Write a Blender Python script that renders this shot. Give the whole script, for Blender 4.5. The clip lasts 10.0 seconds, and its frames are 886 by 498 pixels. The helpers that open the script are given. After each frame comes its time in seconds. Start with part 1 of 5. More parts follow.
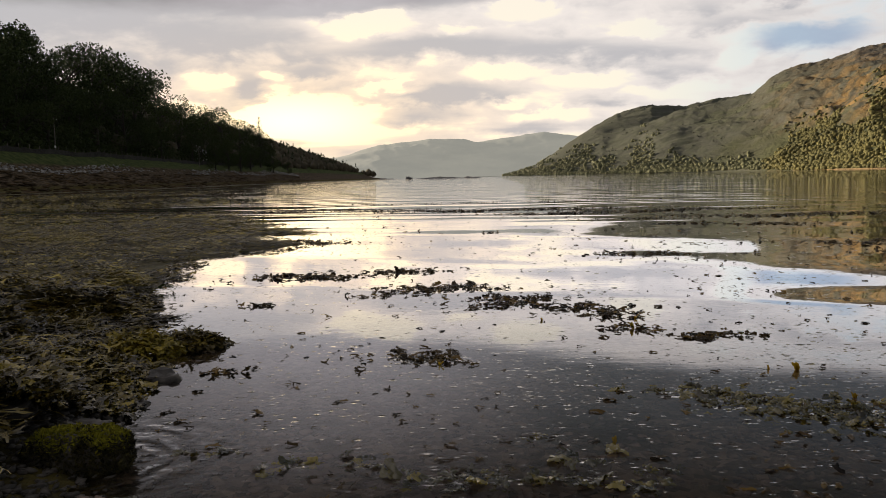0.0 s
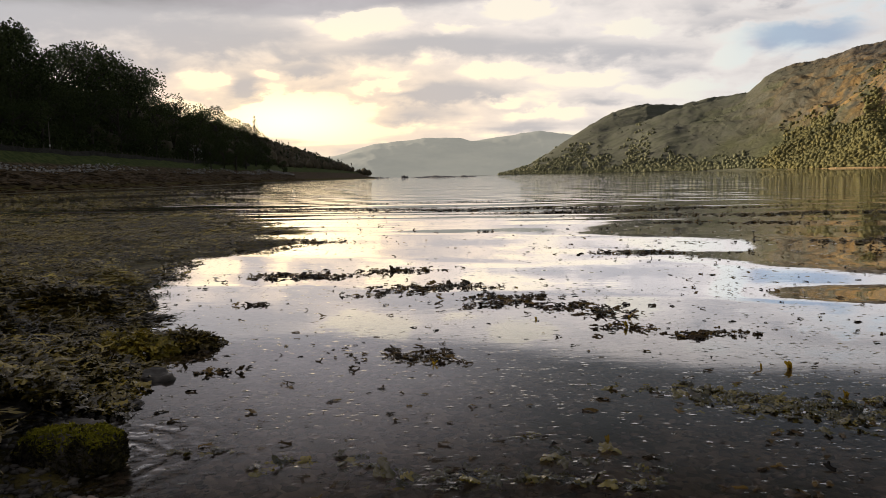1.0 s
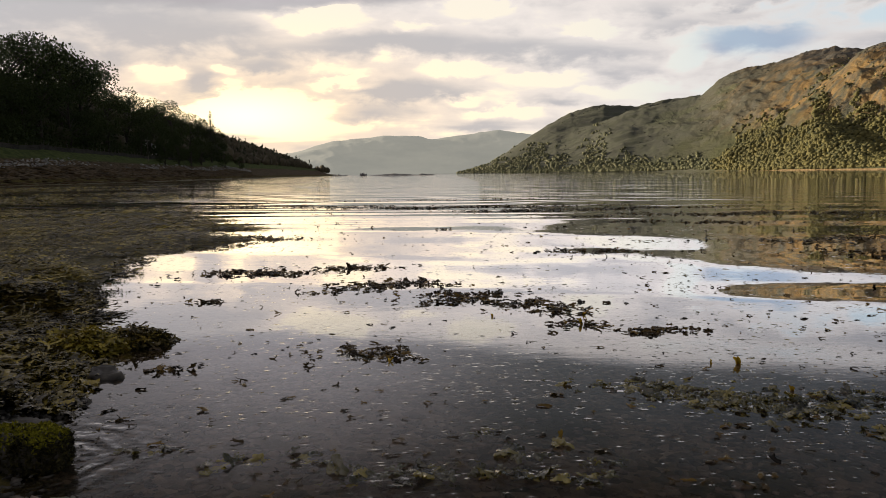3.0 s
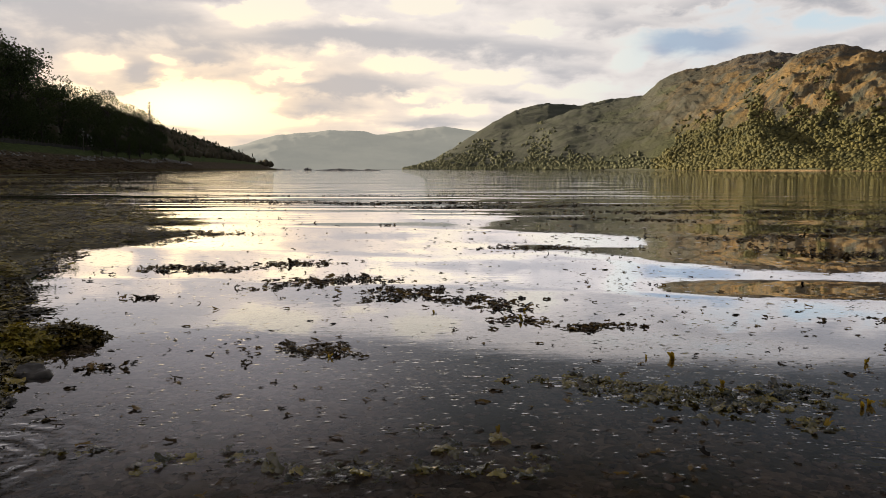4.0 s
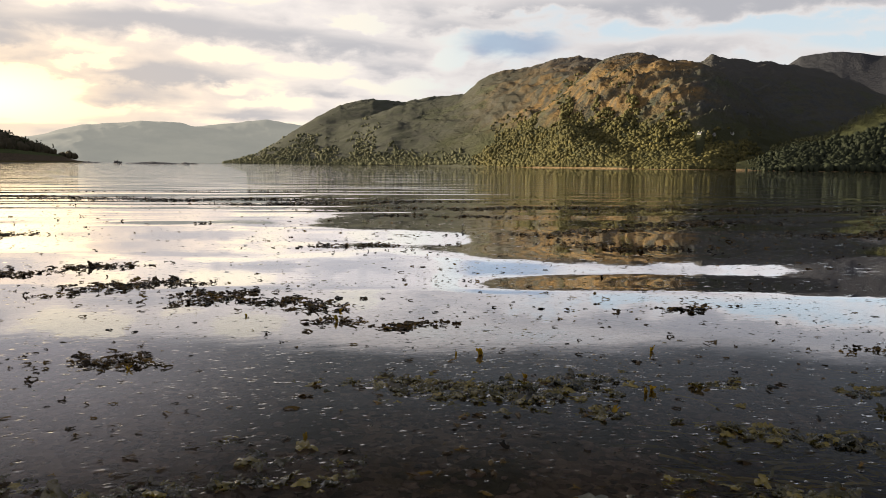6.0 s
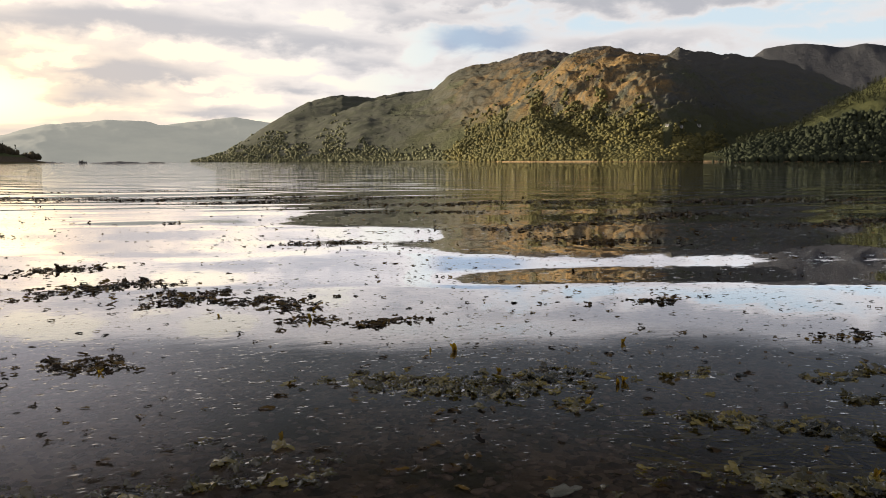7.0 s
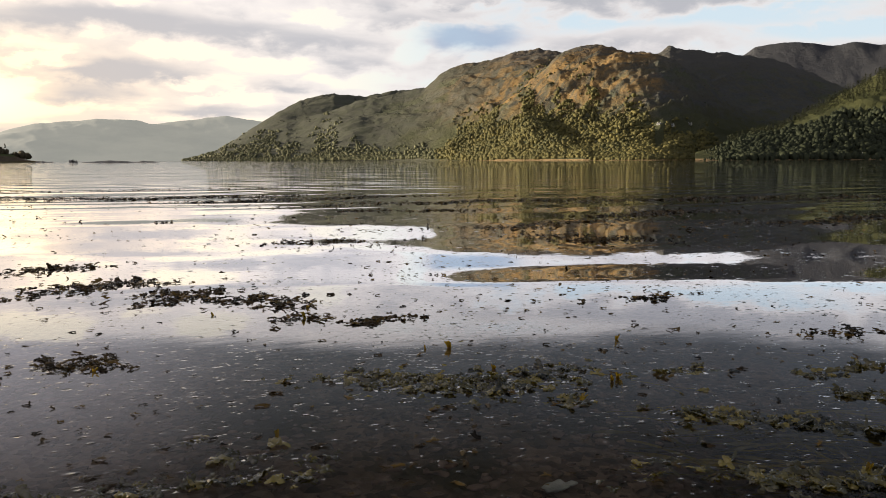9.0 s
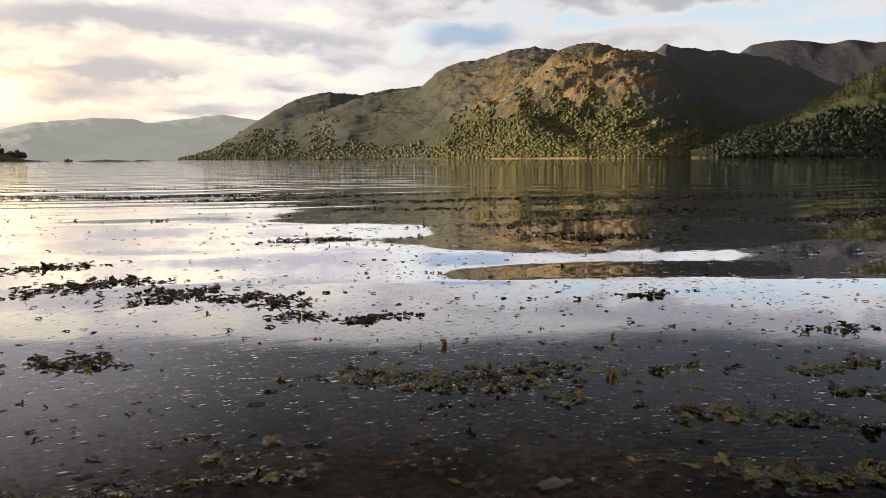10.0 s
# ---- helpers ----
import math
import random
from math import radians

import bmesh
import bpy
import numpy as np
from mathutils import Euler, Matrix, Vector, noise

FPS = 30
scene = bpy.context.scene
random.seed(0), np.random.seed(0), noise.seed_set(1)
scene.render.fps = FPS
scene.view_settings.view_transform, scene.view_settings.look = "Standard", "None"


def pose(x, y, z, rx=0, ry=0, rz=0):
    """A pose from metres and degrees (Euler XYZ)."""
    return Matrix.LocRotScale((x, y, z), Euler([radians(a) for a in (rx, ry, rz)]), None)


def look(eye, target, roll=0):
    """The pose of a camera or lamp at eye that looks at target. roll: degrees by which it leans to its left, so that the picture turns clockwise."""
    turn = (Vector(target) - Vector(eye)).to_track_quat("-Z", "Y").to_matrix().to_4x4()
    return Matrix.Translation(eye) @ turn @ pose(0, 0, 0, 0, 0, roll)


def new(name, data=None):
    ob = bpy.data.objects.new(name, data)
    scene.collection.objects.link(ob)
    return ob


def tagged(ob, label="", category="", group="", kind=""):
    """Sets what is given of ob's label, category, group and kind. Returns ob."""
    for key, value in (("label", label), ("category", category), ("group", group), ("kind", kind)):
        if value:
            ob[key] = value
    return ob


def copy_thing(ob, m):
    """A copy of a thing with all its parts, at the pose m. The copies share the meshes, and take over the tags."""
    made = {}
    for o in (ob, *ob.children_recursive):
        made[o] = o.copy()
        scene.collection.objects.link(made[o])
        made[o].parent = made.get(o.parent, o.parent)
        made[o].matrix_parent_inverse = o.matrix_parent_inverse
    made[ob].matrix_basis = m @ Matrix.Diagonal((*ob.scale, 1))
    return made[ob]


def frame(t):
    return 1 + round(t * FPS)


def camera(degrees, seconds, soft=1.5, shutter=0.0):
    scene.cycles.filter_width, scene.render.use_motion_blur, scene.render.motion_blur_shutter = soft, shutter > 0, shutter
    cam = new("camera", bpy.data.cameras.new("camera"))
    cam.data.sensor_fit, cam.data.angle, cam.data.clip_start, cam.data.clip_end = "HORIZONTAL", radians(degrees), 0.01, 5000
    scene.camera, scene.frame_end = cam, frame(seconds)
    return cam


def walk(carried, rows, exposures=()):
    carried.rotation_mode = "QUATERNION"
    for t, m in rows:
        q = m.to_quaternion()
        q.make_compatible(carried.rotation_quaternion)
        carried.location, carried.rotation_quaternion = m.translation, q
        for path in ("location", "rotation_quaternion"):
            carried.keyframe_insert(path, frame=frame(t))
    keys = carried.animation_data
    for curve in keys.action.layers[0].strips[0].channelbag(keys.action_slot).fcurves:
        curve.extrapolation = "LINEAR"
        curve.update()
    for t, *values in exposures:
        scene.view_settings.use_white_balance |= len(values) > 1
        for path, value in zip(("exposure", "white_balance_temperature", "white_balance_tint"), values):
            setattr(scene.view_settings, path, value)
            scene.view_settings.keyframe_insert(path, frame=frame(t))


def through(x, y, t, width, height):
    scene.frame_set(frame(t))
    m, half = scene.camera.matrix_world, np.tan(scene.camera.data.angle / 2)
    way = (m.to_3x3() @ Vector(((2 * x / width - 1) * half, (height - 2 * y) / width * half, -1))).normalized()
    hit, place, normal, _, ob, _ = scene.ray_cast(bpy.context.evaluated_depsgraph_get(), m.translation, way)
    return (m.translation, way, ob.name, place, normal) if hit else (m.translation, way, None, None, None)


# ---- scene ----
cam = camera(59.8, 10.0, 0.8)
PATH = [
    (0, (-0.044, 0.176, 1.492), (-0.047, 2.167, 1.306), -1.2),
    (0.5, (-0.042, 0.195, 1.474), (-0.042, 2.187, 1.287), -1.3),
    (1, (-0.03, 0.17, 1.495), (-0.022, 2.161, 1.306), -1.2),
    (1.5, (-0.042, 0.179, 1.487), (-0.02, 2.17, 1.298), -1.1),
    (2, (-0.016, 0.188, 1.486), (0.023, 2.178, 1.294), -1.2),
    (2.5, (-0.015, 0.174, 1.482), (0.05, 2.163, 1.29), -1.0),
    (4, (0.022, 0.177, 1.481), (0.279, 2.15, 1.275), 0.1),
    (4.5, (0.056, 0.183, 1.501), (0.396, 2.143, 1.294), 0.4),
    (5, (0.08, 0.167, 1.514), (0.549, 2.1, 1.306), 0.6),
    (5.5, (0.103, 0.159, 1.521), (0.686, 2.061, 1.31), 0.6),
    (6, (0.142, 0.172, 1.53), (0.833, 2.036, 1.315), 0.7),
    (7.5, (0.127, 0.14, 1.541), (0.89, 1.975, 1.313), -0.2),
    (8, (0.137, 0.159, 1.529), (0.9, 1.993, 1.299), -0.3),
    (8.5, (0.142, 0.162, 1.533), (0.911, 1.995, 1.304), -0.4),
    (9, (0.112, 0.143, 1.534), (0.888, 1.972, 1.304), -0.2),
    (9.5, (0.141, 0.171, 1.528), (0.922, 1.998, 1.296), -0.3),
    (10, (0.127, 0.154, 1.524), (0.911, 1.979, 1.29), -0.3),
]
walk(cam, [(t, look(eye, target, roll)) for t, eye, target, roll in PATH],
     exposures=((0.0, 1.32, 6420, 10), (4.5, 1.31, 6400, 10), (7.5, 1.46, 6290, 10), (10.0, 1.46, 6290, 10)))

# ---- world, sun ----
SUN_AZ, SUN_EL = -50.0, 8.5          # degrees right of +y, degrees above the horizon


def sun_lamp():
    data = bpy.data.lights.new("sun", "SUN")
    data.energy, data.angle, data.color = 4.3, radians(3.0), (1.0, 0.83, 0.57)
    ob = new("sun", data)
    a, e = radians(SUN_AZ), radians(SUN_EL)
    way = Vector((math.sin(a) * math.cos(e), math.cos(a) * math.cos(e), math.sin(e)))
    ob.matrix_world = look(way * 100, (0, 0, 0))


sun_lamp()


class Nodes:
    """Short hand for building a node tree."""

    def __init__(self, tree):
        self.tree = tree
        tree.nodes.clear()

    def add(self, kind, operation="", use_clamp=False, data_type="", blend_type="", interpolation_type="", feature="", sky_type="", sun_disc=True):
        n = self.tree.nodes.new(kind)
        if operation:
            n.operation = operation
        if use_clamp:
            n.use_clamp = True
        if data_type:
            n.data_type = data_type
        if blend_type:
            n.blend_type = blend_type
        if interpolation_type:
            n.interpolation_type = interpolation_type
        if feature:
            n.feature = feature
        if sky_type:
            n.sky_type = sky_type
        if not sun_disc:
            n.sun_disc = False
        return n

    def put(self, socket, value):
        if isinstance(value, bpy.types.NodeSocket):
            self.tree.links.new(value, socket)
        elif value is not None:
            if isinstance(value, tuple) and len(value) == 3 and socket.type == "RGBA":
                value = (*value, 1)
            socket.default_value = value

    def math(self, op, a, b=None, c=None, clamp=False):
        n = self.add("ShaderNodeMath", operation=op, use_clamp=clamp)
        for s, v in zip(n.inputs, (a, b, c)):
            self.put(s, v)
        return n.outputs[0]

    def vmath(self, op, a, b=None):
        n = self.add("ShaderNodeVectorMath", operation=op)
        for s, v in zip(n.inputs, (a, b)):
            self.put(s, v)
        return n.outputs["Value"] if op in ("LENGTH", "DOT_PRODUCT") else n.outputs["Vector"]

    def mix(self, f, a, b, kind="MIX"):
        n = self.add("ShaderNodeMix", data_type="RGBA", blend_type=kind)
        self.put(n.inputs["Factor"], f)
        ins = [s for s in n.inputs if s.type == "RGBA"]
        self.put(ins[0], a)
        self.put(ins[1], b)
        return [s for s in n.outputs if s.type == "RGBA"][0]

    def ramp(self, v, lo, hi, a=0.0, b=1.0, smooth=True):
        n = self.add("ShaderNodeMapRange", interpolation_type="SMOOTHSTEP" if smooth else "LINEAR")
        for s, x in zip(n.inputs, (v, lo, hi, a, b)):
            self.put(s, x)
        return n.outputs[0]

    def noise(self, vec, scale, detail=4.0, rough=0.55, distort=0.0):
        n = self.add("ShaderNodeTexNoise")
        self.put(n.inputs["Vector"], vec)
        for key, v in (("Scale", scale), ("Detail", detail), ("Roughness", rough), ("Distortion", distort)):
            n.inputs[key].default_value = v
        return n.outputs["Fac"]

    def voronoi(self, vec, scale, feature="F1", out="Distance"):
        n = self.add("ShaderNodeTexVoronoi", feature=feature)
        self.put(n.inputs["Vector"], vec)
        n.inputs["Scale"].default_value = scale
        return n.outputs[out]

    def stretch(self, vec, sx, sy, sz):
        return self.vmath("MULTIPLY", vec, (sx, sy, sz))

    def bump(self, height, strength, distance, normal=None):
        n = self.add("ShaderNodeBump")
        self.put(n.inputs["Strength"], strength)
        self.put(n.inputs["Distance"], distance)
        self.put(n.inputs["Height"], height)
        self.put(n.inputs["Normal"], normal)
        return n.outputs[0]


# cloud banks (plus) and bright gaps (minus): azimuth, elevation, half widths, amount
SKY_FORMS = [
    # bright gaps
    (-10.6, 4.9, 5.4, 1.15, -0.50), (-8.4, 3.3, 6.0, 0.7, -0.30), (-16.2, 7.0, 2.2, 0.55, -0.50), (-11.9, 7.35, 1.0, 0.40, -0.40), (-6.2, 10.9, 3.6, 0.75, -0.50), (-3.2, 11.6, 1.6, 0.5, -0.30),
    (-4.0, 6.55, 2.4, 0.36, -0.40), (4.7, 7.5, 2.6, 0.50, -0.40), (10.8, 6.8, 3.2, 0.60, -0.45), (6.0, 11.6, 2.6, 0.60, -0.40), (4.6, 5.4, 1.6, 0.40, -0.40), (7.6, 4.3, 2.6, 0.40, -0.40),
    (1.0, 10.6, 2.0, 0.30, -0.25), (20.2, 7.6, 1.1, 0.8, -0.40), (27.0, 10.9, 4.6, 0.36, -0.26), (14.5, 9.9, 2.2, 0.34, -0.30), (42.5, 9.5, 7.0, 0.60, -0.26), (33.0, 9.4, 3.0, 0.45, -0.20), (16.0, 5.6, 3.0, 0.5, -0.25),
    (-19.0, 4.6, 3.0, 0.9, -0.30), (50.0, 8.2, 6.0, 0.5, -0.25),
    # banks of cloud
    (-24.0, 10.8, 12.0, 3.5, 0.36), (-13.7, 6.7, 1.5, 0.75, 0.40), (-9.2, 7.6, 1.8, 0.50, 0.38), (-7.4, 8.6, 4.0, 0.7, 0.25), (0.4, 5.9, 4.4, 0.80, 0.42), (-1.4, 4.4, 2.6, 0.55, 0.25), (-0.6, 9.3, 5.6, 0.85, 0.40), (-13.0, 9.6, 5.0, 1.1, 0.25),
    (9.5, 8.9, 5.5, 0.70, 0.28), (14.6, 8.2, 3.6, 0.7, 0.24), (16.6, 7.0, 3.0, 0.6, 0.20), (34.0, 11.2, 16.0, 0.8, 0.30), (50.0, 11.0, 9.0, 0.9, 0.22), (20.0, 9.9, 3.4, 0.5, 0.24), (5.6, 3.4, 2.4, 0.4, 0.28), (12.0, 5.2, 2.6, 0.4, 0.22), (36.0, 8.3, 5.0, 0.5, 0.18),
]


def make_world():
    world = bpy.data.worlds.new("sky")
    world.use_nodes = True
    scene.world = world
    n = Nodes(world.node_tree)
    way = n.add("ShaderNodeTexCoord").outputs["Generated"]
    sep = n.add("ShaderNodeSeparateXYZ")
    n.put(sep.inputs[0], way)
    x, y, z = sep.outputs
    az = n.math("MULTIPLY", n.math("ARCTAN2", x, y), 57.2958)
    el = n.math("MULTIPLY", n.math("ARCSINE", z), 57.2958)
    el = n.math("ABSOLUTE", el)
    both = n.add("ShaderNodeCombineXYZ")
    n.put(both.inputs[0], az)
    n.put(both.inputs[1], el)
    plane = both.outputs[0]
    # cloud layer: long flat banks low down, opening out overhead
    lift = n.math("ADD", n.math("MULTIPLY", n.math("ABSOLUTE", z), 1.0), 0.16)
    flat = n.add("ShaderNodeCombineXYZ")
    n.put(flat.inputs[0], n.math("DIVIDE", x, lift))
    n.put(flat.inputs[1], n.math("DIVIDE", y, lift))
    big = n.noise(n.stretch(flat.outputs[0], 1.0, 2.0, 1), 1.3, 7.0, 0.55, 0.15)
    wisp = n.noise(n.stretch(plane, 0.30, 0.62, 1), 1.0, 9.0, 0.56, 0.25)
    warp = n.noise(n.stretch(plane, 0.12, 0.4, 1), 1.0, 4.0, 0.6)
    dens = n.math("ADD", n.math("MULTIPLY", big, 0.55), n.math("MULTIPLY", wisp, 0.62))
    jig = n.add("ShaderNodeCombineXYZ")
    n.put(jig.inputs[0], n.math("MULTIPLY", n.math("SUBTRACT", warp, 0.5), 5.0))
    n.put(jig.inputs[1], n.math("MULTIPLY", n.math("SUBTRACT", wisp, 0.5), 2.6))
    bent = n.vmath("ADD", plane, jig.outputs[0])
    for a, e, wa, we, amount in SKY_FORMS:
        off = n.vmath("MULTIPLY", n.vmath("SUBTRACT", bent, (a, e, 0)), (1 / wa, 1 / we, 0))
        dens = n.math("ADD", dens, n.ramp(n.vmath("LENGTH", off), 0.0, 1.6, amount, 0.0))
    # the overcast deck overhead, whose edge climbs a little towards the right
    edge = n.math("ADD", n.math("ADD", n.ramp(az, -10.0, 20.0, 11.5, 13.5), n.ramp(az, 22.0, 46.0, 0.0, -1.7)), n.math("MULTIPLY", n.math("SUBTRACT", warp, 0.5), 1.6))
    deck = n.ramp(n.math("SUBTRACT", el, edge), -0.4, 1.1)
    dens = n.math("ADD", dens, n.math("MULTIPLY", deck, 0.35))
    cover = n.mix(n.ramp(az, 14.0, 26.0), n.ramp(dens, 0.43, 0.56), n.ramp(dens, 0.33, 0.66))
    thick = n.ramp(dens, 0.50, 0.92)
    # light behind the cloud round the low bright part of the sky
    off = n.vmath("MULTIPLY", n.vmath("SUBTRACT", plane, (-11.0, 4.0, 0)), (1 / 30.0, 1 / 10.0, 0))
    glow = n.ramp(n.vmath("LENGTH", off), 0.0, 1.0, 1.0, 0.0)
    off = n.vmath("MULTIPLY", n.vmath("SUBTRACT", plane, (-11.0, 4.2, 0)), (1 / 8.5, 1 / 2.5, 0))
    core = n.ramp(n.vmath("LENGTH", off), 0.0, 1.0, 1.0, 0.0)
    low = n.ramp(el, 0.0, 9.0, 1.0, 0.0)
    sky = n.add("ShaderNodeTexSky", sky_type="NISHITA", sun_disc=False)
    sky.sun_elevation, sky.sun_rotation = radians(SUN_EL), radians(SUN_AZ)
    sky.air_density, sky.dust_density, sky.ozone_density = 1.0, 1.2, 1.2
    clear = n.mix(1.0, n.mix(1.0, sky.outputs[0], (0.05, 0.05, 0.05), "MULTIPLY"), (0.56, 0.63, 0.68), "ADD")
    clear = n.mix(n.math("MULTIPLY", n.ramp(az, 10.0, 30.0, 1.0, 0.0), 0.85), clear, (1.12, 0.99, 0.79))
    clear = n.mix(glow, clear, (1.50, 1.18, 0.72))
    clear = n.mix(core, clear, (2.3, 1.78, 1.02))
    shade = n.mix(thick, (0.96, 0.875, 0.81), (0.58, 0.56, 0.565))
    shade = n.mix(deck, shade, n.mix(n.ramp(az, -8.0, 13.0), n.mix(n.math("MAXIMUM", n.ramp(az, -27.0, -9.0), n.ramp(az, -42.0, -68.0)), n.mix(wisp, (0.22, 0.205, 0.208), (0.36, 0.336, 0.336)), n.mix(wisp, (0.43, 0.398, 0.41), (0.67, 0.625, 0.63))), n.mix(n.ramp(az, 20.0, 48.0), n.mix(wisp, (0.126, 0.132, 0.137), (0.222, 0.233, 0.241)), n.mix(wisp, (0.104, 0.111, 0.121), (0.185, 0.197, 0.212)))))
    off = n.vmath("MULTIPLY", n.vmath("SUBTRACT", bent, (25.0, 8.7, 0)), (1 / 5.5, 1 / 1.3, 0))
    shade = n.mix(n.ramp(az, 8.0, 30.0), shade, n.mix(1.0, shade, (0.86, 0.88, 0.91), "MULTIPLY"))
    blue = n.ramp(n.vmath("LENGTH", off), 0.3, 1.0, 0.9, 0.0)
    shade, clear = n.mix(blue, shade, (0.38, 0.47, 0.60)), n.mix(blue, clear, (0.42, 0.52, 0.64))
    warm = n.mix(thick, (1.12, 0.86, 0.60), (0.68, 0.59, 0.52))
    cloud = n.mix(n.math("MULTIPLY", n.math("MULTIPLY", glow, 0.95), n.math("SUBTRACT", 1.0, deck)), shade, warm)
    cloud = n.mix(n.math("MULTIPLY", core, 0.5), cloud, (1.15, 0.95, 0.65))
    colour = n.mix(cover, clear, cloud)
    back = n.add("ShaderNodeBackground")
    n.put(back.inputs[0], colour)
    back.inputs[1].default_value = 0.38
    out = n.add("ShaderNodeOutputWorld")
    n.put(out.inputs[0], back.outputs[0])


make_world()

# ---- materials ----
def material(name):
    m = bpy.data.materials.new(name)
    m.use_nodes = True
    n = Nodes(m.node_tree)
    bsdf = n.add("ShaderNodeBsdfPrincipled")
    out = n.add("ShaderNodeOutputMaterial")
    n.put(out.inputs["Surface"], bsdf.outputs[0])
    where = n.add("ShaderNodeNewGeometry").outputs["Position"]
    return m, n, bsdf, where


def plain(name, a, b, scale, rough=0.7, bump=0.3, depth=0.02, metal=0.0, spec=0.5, detail=5.0):
    """Two colours mingled by a fine and a coarse noise, with relief."""
    m, n, bsdf, where = material(name)
    f = n.math("ADD", n.math("MULTIPLY", n.noise(where, scale, detail), 0.6), n.math("MULTIPLY", n.noise(where, scale * 0.13, 3), 0.4))
    n.put(bsdf.inputs["Base Color"], n.mix(n.ramp(f, 0.36, 0.64), a, b))
    n.put(bsdf.inputs["Roughness"], n.ramp(f, 0.3, 0.7, rough - 0.1, min(1, rough + 0.1)))
    bsdf.inputs["Metallic"].default_value = metal
    bsdf.inputs["Specular IOR Level"].default_value = spec
    n.put(bsdf.inputs["Normal"], n.bump(n.noise(where, scale * 2.0, detail), bump, depth))
    return m


def leafy(name, a, b, rough=0.6, through=0.0, spread=0.05):
    """Leaves: each loose piece its own shade."""
    m, n, bsdf, where = material(name)
    isle = n.add("ShaderNodeNewGeometry").outputs["Random Per Island"]
    patch = n.noise(where, spread, 3)
    f = n.math("ADD", n.math("MULTIPLY", isle, 0.6), n.math("MULTIPLY", n.ramp(patch, 0.3, 0.7), 0.5), clamp=True)
    n.put(bsdf.inputs["Base Color"], n.mix(f, a, b))
    bsdf.inputs["Roughness"].default_value = rough
    bsdf.inputs["Specular IOR Level"].default_value = 0.06
    if through:
        bsdf.inputs["Transmission Weight"].default_value = through
    return m


def wrack(name, a, b, c, rough=0.28, gloss=0.22, through=0.0, film=0.0, spread=1.1):
    """Wet weed: olive, ochre and near-black fronds with a slimy gloss."""
    m, n, bsdf, where = material(name)
    isle = n.add("ShaderNodeNewGeometry").outputs["Random Per Island"]
    isle = n.math("FRACT", n.math("ADD", isle, n.add("ShaderNodeObjectInfo").outputs["Random"]))
    patch = n.noise(where, spread, 5)
    base = n.mix(n.ramp(patch, 0.42, 0.60), a, b)
    base = n.mix(n.ramp(n.noise(n.vmath("ADD", where, (7.0, 3.0, 1.0)), 0.8, 4), 0.52, 0.66), base, n.mix(0.4, a, c))
    base = n.mix(n.ramp(isle, 0.62, 1.0), base, c)
    dark = n.ramp(isle, 0.0, 0.45, 0.20, 1.0)
    n.put(bsdf.inputs["Base Color"], n.mix(1.0, base, dark, "MULTIPLY"))
    n.put(bsdf.inputs["Roughness"], n.ramp(n.noise(where, 25, 3), 0.3, 0.7, rough - 0.08, rough + 0.22))
    bsdf.inputs["Specular IOR Level"].default_value = gloss
    n.put(bsdf.inputs["Normal"], n.bump(n.noise(where, 90, 3), 0.35, 0.004))
    # a film of water lies on it
    bsdf.inputs["Coat Weight"].default_value = film
    bsdf.inputs["Coat Roughness"].default_value = 0.06
    bsdf.inputs["Coat IOR"].default_value = 1.7
    if through:
        # thin wet blades let light through
        glow = n.add("ShaderNodeBsdfTranslucent")
        n.put(glow.inputs["Color"], n.mix(1.0, base, (2.2, 2.0, 1.2), "MULTIPLY"))
        both = n.add("ShaderNodeMixShader")
        both.inputs[0].default_value = through
        n.put(both.inputs[1], bsdf.outputs[0])
        n.put(both.inputs[2], glow.outputs[0])
        n.put([k for k in n.tree.nodes if k.type == "OUTPUT_MATERIAL"][0].inputs["Surface"], both.outputs[0])
    return m


